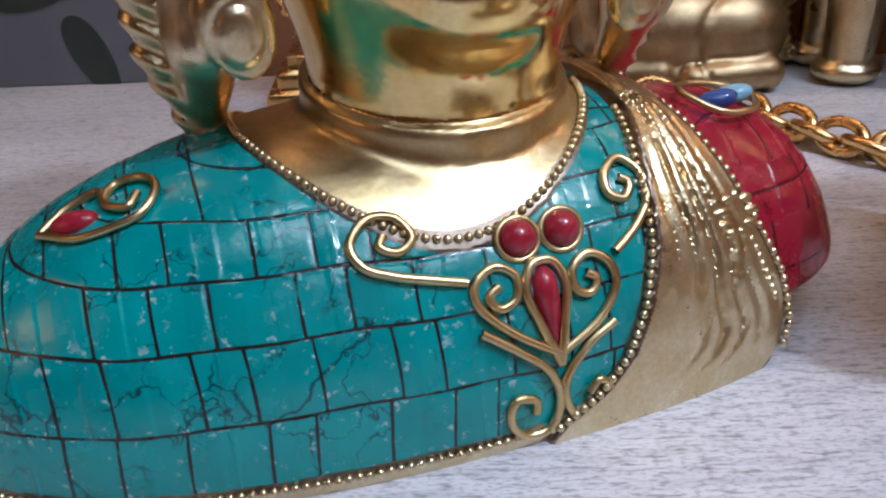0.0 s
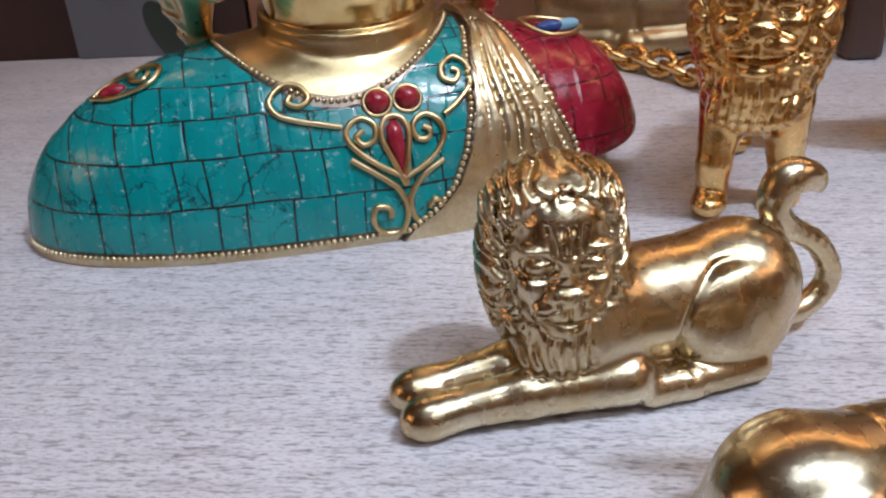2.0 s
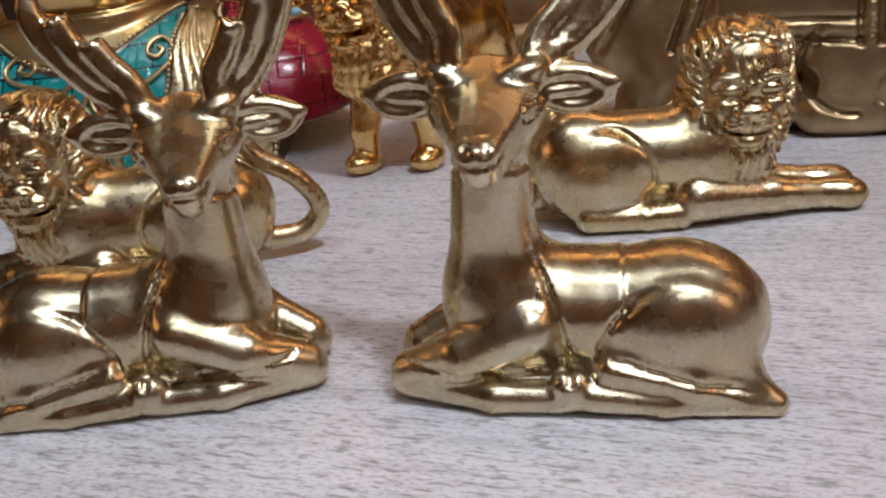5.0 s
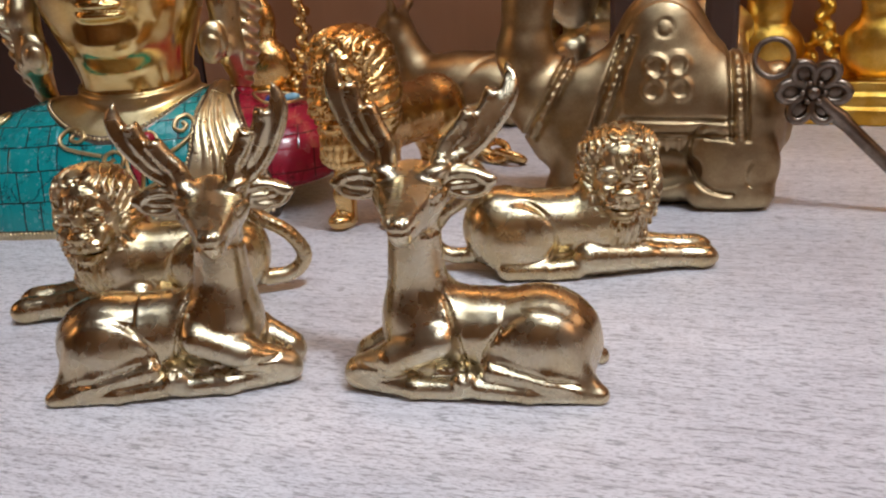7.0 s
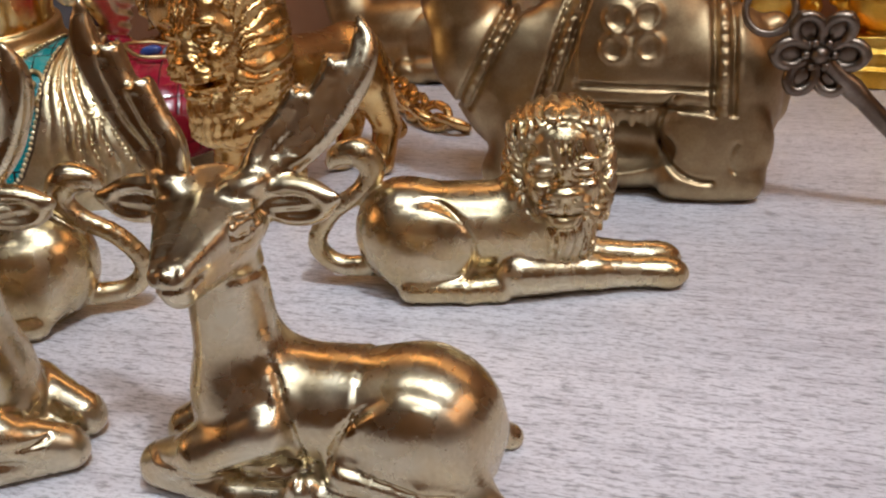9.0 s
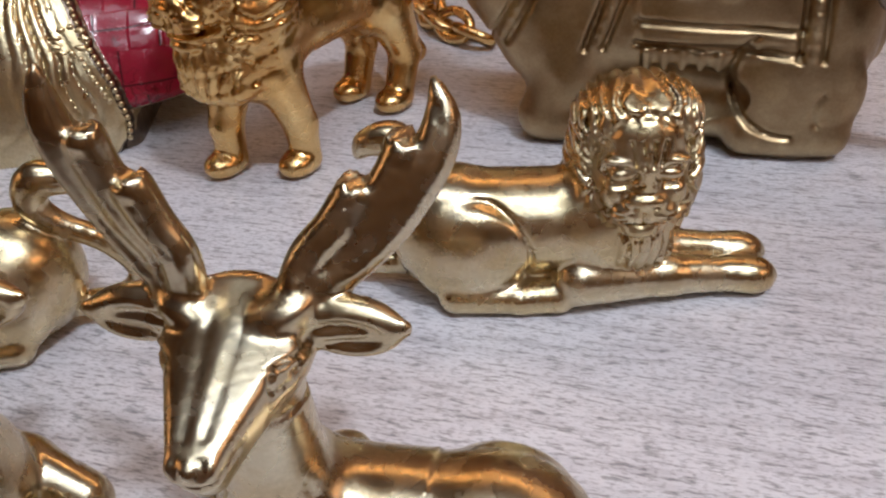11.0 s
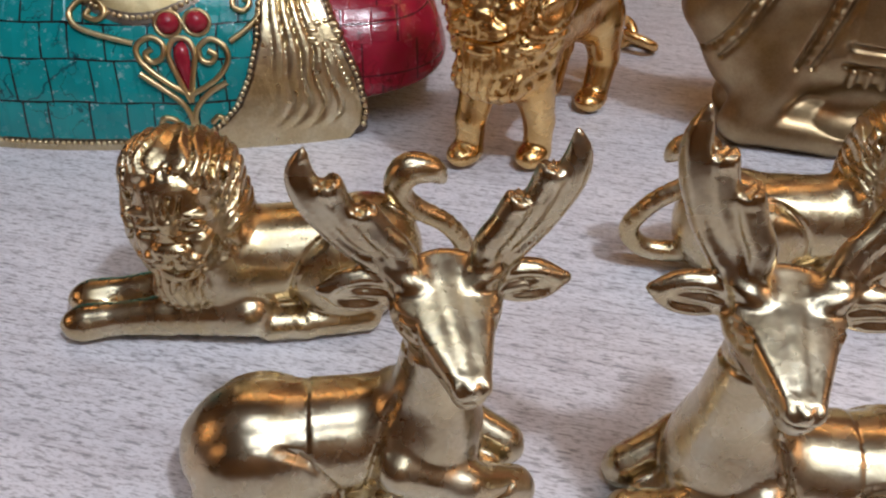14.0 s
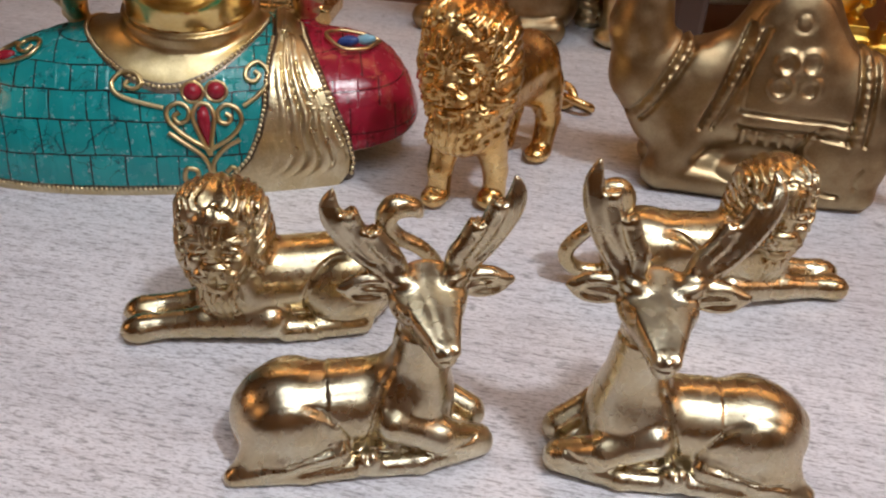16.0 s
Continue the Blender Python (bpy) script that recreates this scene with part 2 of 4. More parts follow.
class Clay:
    """A solid modelled by blending rounded forms on a grid, then skinned."""

    def __init__(self, lo, hi, h):
        self.lo, self.h = np.array(lo, np.float32), h
        axes = [np.arange(a, b + h, h, dtype=np.float32) for a, b in zip(lo, hi)]
        self.X, self.Y, self.Z = np.meshgrid(*axes, indexing="ij", sparse=True)
        self.F = np.full([len(a) for a in axes], 1.0, np.float32)

    def ball(self, c, r, turn=0.0, tip=0.0):
        """Distance to an ellipsoid at c with radii r, turned about z, tipped about its own y (degrees)."""
        x, y, z = self.X - c[0], self.Y - c[1], self.Z - c[2]
        if turn:
            s, k = math.sin(radians(turn)), math.cos(radians(turn))
            x, y = x * k + y * s, y * k - x * s
        if tip:
            s, k = math.sin(radians(tip)), math.cos(radians(tip))
            x, z = x * k - z * s, z * k + x * s
        k0 = np.sqrt((x / r[0]) ** 2 + (y / r[1]) ** 2 + (z / r[2]) ** 2)
        k1 = np.sqrt((x / r[0] ** 2) ** 2 + (y / r[1] ** 2) ** 2 + (z / r[2] ** 2) ** 2) + 1e-6
        return k0 * (k0 - 1) / k1

    def cone(self, a, b, ra, rb, flat=1.0):
        """Distance to a rounded limb from a to b; flat squeezes it along y."""
        ax, ay, az = b[0] - a[0], b[1] - a[1], b[2] - a[2]
        x, y, z = self.X - a[0], self.Y - a[1], self.Z - a[2]
        t = np.clip((x * ax + y * ay + z * az) / (ax * ax + ay * ay + az * az), 0, 1)
        return np.sqrt((x - t * ax) ** 2 + ((y - t * ay) / flat) ** 2 + (z - t * az) ** 2) - (ra + (rb - ra) * t)

    def limb(self, pts, k=0.002, flat=1.0):
        """Cones through points (x, y, z, radius)."""
        d = None
        for p, q in zip(pts, pts[1:]):
            e = self.cone(p[:3], q[:3], p[3], q[3], flat)
            d = e if d is None else self.blend(d, e, k)
        return d

    @staticmethod
    def blend(a, b, k):
        h = np.maximum(k - np.abs(a - b), 0) / k
        return np.minimum(a, b) - h * h * k * 0.25

    def add(self, d, k=0.003):
        self.F = self.blend(self.F, d, k)

    def cut(self, d, k=0.0008):
        self.F = -self.blend(-self.F, d, k)

    def crease(self, d, width, depth):
        """A groove of that width and depth where d is near 0."""
        self.F = self.F + depth * np.exp(-(d / width) ** 2)

    def skin(self):
        F, lo, h = self.F, self.lo, self.h
        F[0], F[-1], F[:, 0], F[:, -1], F[:, :, -1], F[:, :, 0] = 1, 1, 1, 1, 1, 1
        s = F < 0
        n = np.zeros([d - 1 for d in F.shape], np.int8)
        corner = [(i, j, k) for i in (0, 1) for j in (0, 1) for k in (0, 1)]
        for i, j, k in corner:
            n += s[i:s.shape[0] - 1 + i, j:s.shape[1] - 1 + j, k:s.shape[2] - 1 + k]
        mixed = (n > 0) & (n < 8)
        cell = np.argwhere(mixed)
        vid = np.full(mixed.shape, -1, np.int64)
        vid[mixed] = np.arange(len(cell))
        total, count = np.zeros((len(cell), 3)), np.zeros(len(cell))
        for a in corner:
            for ax in range(3):
                if a[ax]:
                    continue
                b = list(a)
                b[ax] = 1
                fa = F[cell[:, 0] + a[0], cell[:, 1] + a[1], cell[:, 2] + a[2]]
                fb = F[cell[:, 0] + b[0], cell[:, 1] + b[1], cell[:, 2] + b[2]]
                on = (fa < 0) != (fb < 0)
                t = np.where(on, fa / np.where(on, fa - fb, 1), 0)
                p = np.array(a, float) + np.outer(t, np.array(b) - np.array(a))
                total += p * on[:, None]
                count += on
        verts = lo + h * (cell + total / count[:, None])
        quads = []
        for ax in range(3):
            u, v = (ax + 1) % 3, (ax + 2) % 3
            a = np.take(s, range(s.shape[ax] - 1), ax)
            b = np.take(s, range(1, s.shape[ax]), ax)
            e = np.argwhere(a != b)
            e = e[(e[:, u] > 0) & (e[:, v] > 0) & (e[:, u] < s.shape[u] - 1) & (e[:, v] < s.shape[v] - 1)]
            ring = []
            for du, dv in ((1, 1), (0, 1), (0, 0), (1, 0)):
                c = e.copy()
                c[:, u] -= du
                c[:, v] -= dv
                ring.append(vid[c[:, 0], c[:, 1], c[:, 2]])
            q = np.stack(ring, 1)
            inside = s[e[:, 0], e[:, 1], e[:, 2]]
            q[~inside] = q[~inside][:, ::-1]
            quads.append(q)
        return verts, np.concatenate(quads)


def finer(v, q):
    """Each quad split into four."""
    edge = np.sort(np.stack([q, np.roll(q, -1, 1)], -1).reshape(-1, 2), 1)
    key, back = np.unique(edge[:, 0] * len(v) + edge[:, 1], return_inverse=True)
    middle = (v[key // len(v)] + v[key % len(v)]) / 2
    e = back.reshape(-1, 4) + len(v)
    c = np.arange(len(q)) + len(v) + len(key)
    out = np.concatenate([np.stack([q[:, k], e[:, k], c, e[:, k - 1]], 1) for k in range(4)])
    return np.concatenate([v, middle, v[q].mean(1)]), out


class Shell:
    """Gathers pieces of one mesh with their material slots."""

    def __init__(self):
        self.v, self.q, self.m, self.j, self.k, self.n = [], [], [], [], [], 0

    def put(self, verts, quads, slots, joint=None, piece=None):
        verts, quads = np.asarray(verts, float), np.asarray(quads)
        self.v.append(verts)
        self.q.append(quads + self.n)
        self.m.append(np.full(len(quads), slots) if np.isscalar(slots) else slots)
        self.j.append(np.ones(len(verts)) if joint is None else joint)
        self.k.append(np.ones(len(verts)) if piece is None else piece)
        self.n += len(verts)

    def ball(self, c, r, slot, nu=8, nv=6, axes=None):
        a = np.linspace(0, 2 * math.pi, nu, endpoint=False)
        p = np.linspace(0.02, math.pi - 0.02, nv + 1)
        pts = np.stack([np.outer(np.sin(p), np.cos(a)), np.outer(np.sin(p), np.sin(a)), np.outer(np.cos(p), np.ones(nu))], -1).reshape(-1, 3)
        pts = pts * r if axes is None else (pts * r) @ np.array(axes)
        i, k = np.meshgrid(np.arange(nv), np.arange(nu), indexing="ij")
        kk = (k + 1) % nu
        q = np.stack([i * nu + k, (i + 1) * nu + k, (i + 1) * nu + kk, i * nu + kk], -1).reshape(-1, 4)
        self.put(pts + np.array(c), q, slot)

    def wire(self, pts, r, slot, normal=None, sides=8):
        pts = np.asarray(pts, float)
        t = np.gradient(pts, axis=0)
        t /= np.linalg.norm(t, axis=1)[:, None] + 1e-12
        up = np.array([0.3, -0.8, 0.5]) if normal is None else np.array(normal)
        b = np.cross(t, up)
        b /= np.linalg.norm(b, axis=1)[:, None] + 1e-12
        nn = np.cross(b, t)
        a = np.linspace(0, 2 * math.pi, sides, endpoint=False)
        rr = np.broadcast_to(r, len(pts))
        ring = pts[:, None] + rr[:, None, None] * (np.cos(a)[None, :, None] * b[:, None] + np.sin(a)[None, :, None] * nn[:, None])
        i, k = np.meshgrid(np.arange(len(pts) - 1), np.arange(sides), indexing="ij")
        kk = (k + 1) % sides
        q = np.stack([i * sides + k, i * sides + kk, (i + 1) * sides + kk, (i + 1) * sides + k], -1).reshape(-1, 4)
        self.put(ring.reshape(-1, 3), q, slot)

    def mesh(self, name, mats):
        v, q, m = np.concatenate(self.v), np.concatenate(self.q), np.concatenate(self.m)
        me = bpy.data.meshes.new(name)
        me.vertices.add(len(v))
        me.vertices.foreach_set("co", v.astype(np.float32).ravel())
        me.loops.add(len(q) * 4)
        me.loops.foreach_set("vertex_index", q.astype(np.int32).ravel())
        me.polygons.add(len(q))
        me.polygons.foreach_set("loop_start", np.arange(len(q), dtype=np.int32) * 4)
        me.polygons.foreach_set("material_index", m.astype(np.int32))
        me.polygons.foreach_set("use_smooth", np.ones(len(q), bool))
        me.attributes.new("joint", "FLOAT", "POINT").data.foreach_set("value", np.concatenate(self.j).astype(np.float32))
        me.attributes.new("piece", "FLOAT", "POINT").data.foreach_set("value", np.concatenate(self.k).astype(np.float32))
        for mat in mats:
            me.materials.append(mat)
        me.update(calc_edges=True)
        me.validate()
        return me


def curve_through(pts, steps=10):
    """A smooth line through points (Catmull-Rom)."""
    p = np.asarray(pts, float)
    p = np.concatenate([[2 * p[0] - p[1]], p, [2 * p[-1] - p[-2]]])
    t = np.linspace(0, 1, steps, endpoint=False)[:, None]
    out = []
    for a, b, c, d in zip(p, p[1:], p[2:], p[3:]):
        out.append(0.5 * (2 * b + (c - a) * t + (2 * a - 5 * b + 4 * c - d) * t ** 2 + (3 * b - a - 3 * c + d) * t ** 3))
    return np.concatenate(out + [p[-2:-1]])


def figure(name, clay, mat, m, label, category, mirror=False, group=""):
    v, q = clay.skin()
    if mirror:
        v[:, 1] *= -1
        q = q[:, ::-1]
    v[:, 2] = np.maximum(v[:, 2], 0)
    sh = Shell()
    sh.put(v, q, 0)
    ob = new(name, sh.mesh(name, [mat]))
    ob.matrix_world = m
    return tagged(ob, label, category, group)


# ---- table and room ----
table = tagged(new("display_table"), "display table with a whitewashed wood-grain laminate top", "table")
part("tabletop", box_bm(-0.9, -0.11, -0.028, 0.95, 0.49, 0.0, 0.0015), LAMINATE, table)
for lx in (-0.85, 0.90):
    for ly in (-0.06, 0.44):
        part("leg", box_bm(lx - 0.025, ly - 0.025, FLOOR, lx + 0.025, ly + 0.025, -0.028, 0.003), POST, table)
structure("floor", box_bm(-1.6, -1.9, FLOOR - 0.1, 1.7, 0.62, FLOOR), TIMBER, "plain brown floor of the shop", "floor")
structure("ceiling", box_bm(-1.6, -1.9, CEILING, 1.7, 0.62, CEILING + 0.1), PLASTER, "plain white painted ceiling of the shop", "ceiling")
structure("wall_north", box_bm(-1.6, 0.62, FLOOR, 1.7, 0.72, CEILING), WALL, "warm brown wall behind the table", "wall")
structure("wall_south", box_bm(-1.6, -2.0, FLOOR, 1.7, -1.9, CEILING), WALL, "warm brown wall", "wall")
structure("wall_west", box_bm(-1.7, -2.0, FLOOR, -1.6, 0.72, CEILING), WALL, "warm brown wall", "wall")
structure("wall_east", box_bm(1.7, -2.0, FLOOR, 1.8, 0.72, CEILING), WALL, "warm brown wall", "wall")
for px, py in PANELS:
    lightbox = tagged(new("ceiling_light"), "flat white rectangular ceiling light, switched on", "ceiling light", "ceiling lights")
    lightbox.location = (px, py, CEILING)
    part("frame", box_bm(-0.48, -0.26, -0.03, 0.48, 0.26, -0.001, 0.003), WHITE, lightbox)
    part("diffuser", box_bm(-0.46, -0.24, -0.036, 0.46, 0.24, -0.0305), LED, lightbox, "glowing white diffuser")


strip = tagged(new("shelf_light"), "long warm strip light fixed to the panel over the table", "shelf light")
strip.location = (0.22, 0.47, 0.60)
part("housing", box_bm(-0.67, -0.030, -0.012, 0.67, 0.0215, 0.012, 0.002), WHITE, strip)
part("diffuser", box_bm(-0.65, -0.026, -0.0150, 0.65, 0.010, -0.0125), WARM_LED, strip, "glowing warm diffuser")
for px, py, pz, way in SIDES:
    sconce = tagged(new("wall_light"), "warm glowing rectangular wall light, switched on", "wall light", "wall lights")
    sconce.location = (px, py, pz)
    part("frame", box_bm(-0.03, -0.36, -0.24, 0.03, 0.36, 0.24, 0.004), WHITE, sconce)
    part("diffuser", box_bm(0.0305 * way - 0.004, -0.33, -0.21, 0.0305 * way + 0.004, 0.33, 0.21), WARM_LED, sconce, "glowing warm diffuser")


# ---- bust with inlaid shoulders ----
A, B, H, POW = 0.131, 0.0585, 0.070, 2.3


def girth(x):
    """Share of the shoulders' outline used up at x; the coral end is blunter."""
    x = np.asarray(x)
    d = np.maximum(x - 0.07, 0)
    return np.where(x > 0.07, 0.2366 + 3.0 * d + 0.62 * (d / 0.048) ** 3, np.abs(x / A) ** POW)


def chest_y(x, z):
    """The front of the shoulders at x and height z."""
    r = np.maximum(1 - girth(x) - np.abs(np.asarray(z) / H) ** POW, 1e-5)
    return -B * r ** (1 / POW)


def chest_z(x, y):
    r = np.maximum(1 - girth(x) - np.abs(np.asarray(y) / B) ** POW, 1e-5)
    return H * r ** (1 / POW)


def drape_left(z):
    """Where the inlay meets the bare drape, as x over height."""
    return np.interp(z, [0, 0.004, 0.010, 0.018, 0.029, 0.042, 0.053, 0.060, 0.066], [0.004, 0.0077, 0.018, 0.026, 0.0315, 0.0355, 0.0368, 0.0385, 0.041])


def drape_right(z):
    return np.interp(z, [0, 0.006, 0.012, 0.026, 0.039, 0.052, 0.061, 0.066, 0.070], [0.070, 0.0752, 0.0765, 0.0735, 0.0674, 0.0619, 0.0573, 0.054, 0.050])


def neckline(x, y):
    """Below 1 inside the bare neck opening."""
    return np.sqrt(((x + 0.009) / np.where(x < -0.009, 0.042, 0.047)) ** 2 + ((y - 0.004) / 0.049) ** 2)


def make_bust():
    c = Clay((-0.150, -0.074, -0.004), (0.150, 0.074, 0.172), 0.00095)
    X, Y, Z = c.X, c.Y, c.Z
    rel = (girth(X) + np.abs(Y / B) ** POW + np.abs(Z / H) ** POW) ** (1 / POW)
    body = (rel - 1) * 0.055
    inlay = (X < drape_left(Z)) & (neckline(X, Y) > 1)
    coral = X > drape_right(Z)
    front = (X > drape_left(Z)) & (X < drape_right(Z))
    proud = np.where(front, -0.0018, np.where(coral, 0.0012, 0.0)).astype(np.float32)
    f = (X - drape_left(Z)) / (drape_right(Z) - drape_left(Z))
    high = np.clip((Z - 0.026) / 0.012, 0, 1) * np.exp(-((f - 0.45) / 0.26) ** 2)
    low = np.clip((0.040 - Z) / 0.008, 0, 1) * np.clip((Z - 0.006) / 0.006, 0, 1) * np.exp(-((f - 0.66) / 0.24) ** 2)
    line1 = 1 - np.abs(np.sin(f * 20 + 0.8 * np.sin(Z * 140)))
    line2 = 1 - np.abs(np.sin(f * 24 + 0.9 * np.sin(Z * 230 + 1)))
    folds = 0.0019 * (line1 ** 2 * high + line2 ** 2 * low) - 0.0009 * (high + low)
    c.F = body + proud + np.where(front & (Y < 0.02), folds, 0).astype(np.float32)
    # the coral shoulder curls under, clear of the table
    c.cut(np.maximum(Z - 0.0135 - 0.10 * (X - 0.078), 0.0772 - X) + 0 * Y, 0.006)
    tilt = Z - 0.17 * Y
    rho = np.sqrt(X ** 2 + Y ** 2)
    c.add(c.cone((0, 0.0, 0.05), (0, -0.001, 0.125), 0.0310, 0.0300), 0.006)
    roll = np.sqrt(np.maximum(rho - 0.0305, 0) ** 2 + np.maximum(np.abs(tilt - 0.0695) - 0.0040, 0) ** 2) - 0.0032
    c.add(roll, 0.0015)
    collar = np.maximum(rho - 0.0345 - (0.0650 - tilt) * 0.95, np.abs(tilt - 0.0560) - 0.0085)
    c.add(collar, 0.004)
    c.crease(np.sqrt((rho - 0.0342) ** 2 + (tilt - 0.0645) ** 2), 0.0009, 0.0010)
    c.crease(np.sqrt((rho - 0.0318) ** 2 + (tilt - 0.0760) ** 2), 0.0009, 0.0010)
    c.add(c.ball((0, -0.004, 0.136), (0.0455, 0.0430, 0.0540)), 0.020)
    c.add(c.ball((0, -0.034, 0.0985), (0.015, 0.010, 0.009)), 0.012)
    c.add(c.ball((0, -0.0435, 0.1130), (0.012, 0.0045, 0.0028)), 0.002)
    c.add(c.ball((0, -0.0440, 0.1180), (0.011, 0.0045, 0.0024)), 0.0015)
    c.add(c.ball((0, -0.0480, 0.1330), (0.006, 0.006, 0.012)), 0.004)
    for s in (-1, 1):
        lobe = c.limb([(s * 0.052, 0.004, 0.150, 0.008), (s * 0.055, -0.006, 0.115, 0.008), (s * 0.054, -0.006, 0.090, 0.0085), (s * 0.056, 0.008, 0.070, 0.005)], 0.004)
        c.add(lobe, 0.003)
        c.add(c.ball((s * 0.048, -0.016, 0.094), (0.008, 0.005, 0.012), tip=s * 10), 0.0015)
        c.crease(np.sqrt((X - s * 0.048) ** 2 + (Z - 0.092) ** 2 * 0.6) - 0.0055, 0.0009, 0.0009 * (Y < -0.012))
        outer = c.limb([(s * 0.064, 0.006, 0.145, 0.007), (s * 0.067, 0.002, 0.115, 0.0075), (s * 0.063, 0.006, 0.085, 0.006), (s * 0.057, 0.010, 0.066, 0.005)], 0.003)
        c.add(outer + 0.0008 * np.sin(Z * 900 + X * 500), 0.002)
    v, q = finer(*c.skin())
    v[:, 2] = np.maximum(v[:, 2], 0)
    x, y, z = v.T
    # inlay joints: rows at set heights, staggered columns
    rows = np.array([0.0032, 0.0200, 0.0358, 0.0477, 0.0568, 0.0635, 0.068])
    wob = 0.0002 * np.sin(x * 210) + 0.0006 * np.sin(x * 62 + 1)
    row = np.searchsorted(rows, z + wob)
    gx, gy, gz = [np.sign(p) * np.abs(p / k) ** (POW - 1) / k for p, k in ((x, A), (y, B), (z, H))]
    g = np.sqrt(gx ** 2 + gy ** 2 + gz ** 2) + 1e-9
    dz = np.min(np.abs(z[:, None] + wob[:, None] - rows), 1) / np.sqrt(np.maximum(1 - (gz / g) ** 2, 0.02))
    col = x / 0.0136 + np.array([0.30, 0.36, 0.30, 0.55, 0.1, 0.7, 0.4, 0.2])[row] + 0.05 * np.sin(z * 120 + row) + 0.16 * np.sin(np.round(x / 0.0136 + 0.3) * 2.3 + row * 1.7)
    dx = np.abs(col - np.round(col)) * 0.0136 / np.sqrt(np.maximum(1 - (gx / g) ** 2, 0.05))
    joint = np.minimum(dx, dz)
    extra = np.abs((y - 0.012) / 0.016 - np.round((y - 0.012) / 0.016)) * 0.016
    joint = np.where(z > 0.0635, np.minimum(joint, extra), joint)
    wide = x / 0.023 + 0.35 * row
    far = np.minimum(np.abs(wide - np.round(wide)) * 0.023, np.min(np.abs(z[:, None] - np.array([0.024, 0.043, 0.058])), 1) / np.sqrt(np.maximum(1 - (gz / g) ** 2, 0.02)))
    joint = np.where(x > 0.045, far, joint)
    fx, fy, fz = v[q].mean(1).T
    slot = np.zeros(len(q), int)
    low = fz < 0.071
    rel = (girth(fx) + np.abs(fy / B) ** POW + np.abs(fz / H) ** POW) ** (1 / POW)
    ear = (np.abs(np.abs(fx) - 0.058) < 0.016) & (fz > 0.058) & (fy > -0.02) & (rel > 1.012)
    near = (np.abs(rel - 1) < 0.05) & ~ear & (fz < 0.0685)
    opening = neckline(fx, fy)
    slot[(fz > 0.045) & (opening < 1.0)] = 8
    slot[fz - 0.17 * fy > 0.0762] = 1
    slot[ear | ((np.abs(fx) > 0.0435) & (fz > 0.068) & (fz < 0.125))] = 0
    slot[near & (fz > 0.0045) & (fx < drape_left(fz)) & (opening > 1)] = 2
    slot[near & (fz > 0.0105) & (fx > drape_right(fz)) & (opening > 1)] = 3
    seam = (np.abs(fx - drape_left(fz)) < 0.0015) & (fy < 0.0) | (np.abs(fx - drape_right(fz)) < 0.0014) & (fy < 0.0)
    seam |= (np.abs(opening - 1) < 0.030) & (fy < 0.03) & (fx < 0.036)
    seam |= (fz > 0.0026) & (fz < 0.0048) & (fx < 0.004)
    slot[seam & near] = 9
    # lowest band of the coral end is coloured with the dark metal
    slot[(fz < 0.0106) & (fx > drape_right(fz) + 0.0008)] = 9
    tile = np.zeros(len(v), bool)
    tile[q[(slot == 2) | (slot == 3)].ravel()] = True
    piece = np.mod(np.sin(np.round(col) * 12.9898 + row * 78.233) * 43758.5453, 1)
    lean1 = np.mod(np.sin(np.round(col) * 37.719 + row * 11.135) * 24634.6345, 1) - 0.5
    lean2 = np.mod(np.sin(np.round(col) * 93.989 + row * 57.583) * 13758.9453, 1) - 0.5
    tip = 0.0136 * (col - np.round(col)) * lean1 * 0.045 + np.sin(z * 260) * lean2 * 0.00025
    sink = np.where(tile, tip + 0.00022 * np.exp(-(joint / 0.0006) ** 2) + 0.00035 * piece * (joint > 0.0007), 0)
    v = v - sink[:, None] * np.stack([gx, gy, gz], 1) / g[:, None]
    sh = Shell()
    sh.put(v, q, slot, joint, piece)

    crown = Clay((-0.060, -0.060, 0.150), (0.060, 0.060, 0.262), 0.0024)
    crown.add(crown.ball((0, -0.002, 0.165), (0.050, 0.048, 0.046)))
    crown.add(crown.ball((0, 0.004, 0.215), (0.030, 0.030, 0.034)), 0.010)
    crown.F = crown.F - 0.0012 * np.sin(crown.X * 700) * np.sin(crown.Z * 700) * np.sin(crown.Y * 700)
    cv, cq = crown.skin()
    sh.put(cv, cq, 0)

    def on_front(pts, lift):
        p = curve_through(pts)
        yy = chest_y(p[:, 0], p[:, 1])
        return np.stack([p[:, 0], yy - lift * 0.85, p[:, 1] + lift * 0.4], 1)

    def on_top(pts, lift):
        p = curve_through(pts)
        return np.stack([p[:, 0], p[:, 1], chest_z(p[:, 0], p[:, 1]) + lift], 1)

    def beads(line, pitch, r):
        d = np.concatenate([[0], np.cumsum(np.linalg.norm(np.diff(line, axis=0), axis=1))])
        for s in np.arange(0, d[-1], pitch):
            sh.ball([np.interp(s, d, line[:, k]) for k in range(3)], r, 0, 7, 5)

    # bead strings along the seams
    zz = np.linspace(0.004, 0.0655, 60)
    beads(np.stack([drape_left(zz) - 0.0006, chest_y(drape_left(zz), zz) - 0.0015, zz], 1), 0.0024, 0.0011)
    zz = np.linspace(0.006, 0.068, 60)
    beads(np.stack([drape_right(zz), chest_y(drape_right(zz), zz) - 0.0022, zz], 1), 0.0027, 0.0012)
    a = np.linspace(radians(150), radians(352), 120)
    nx = -0.009 + np.where(np.cos(a) < 0, 0.042, 0.047) * np.cos(a)
    ny = 0.004 + 0.049 * np.sin(a)
    beads(np.stack([nx, ny, chest_z(nx, ny) + 0.0004], 1), 0.0024, 0.0011)
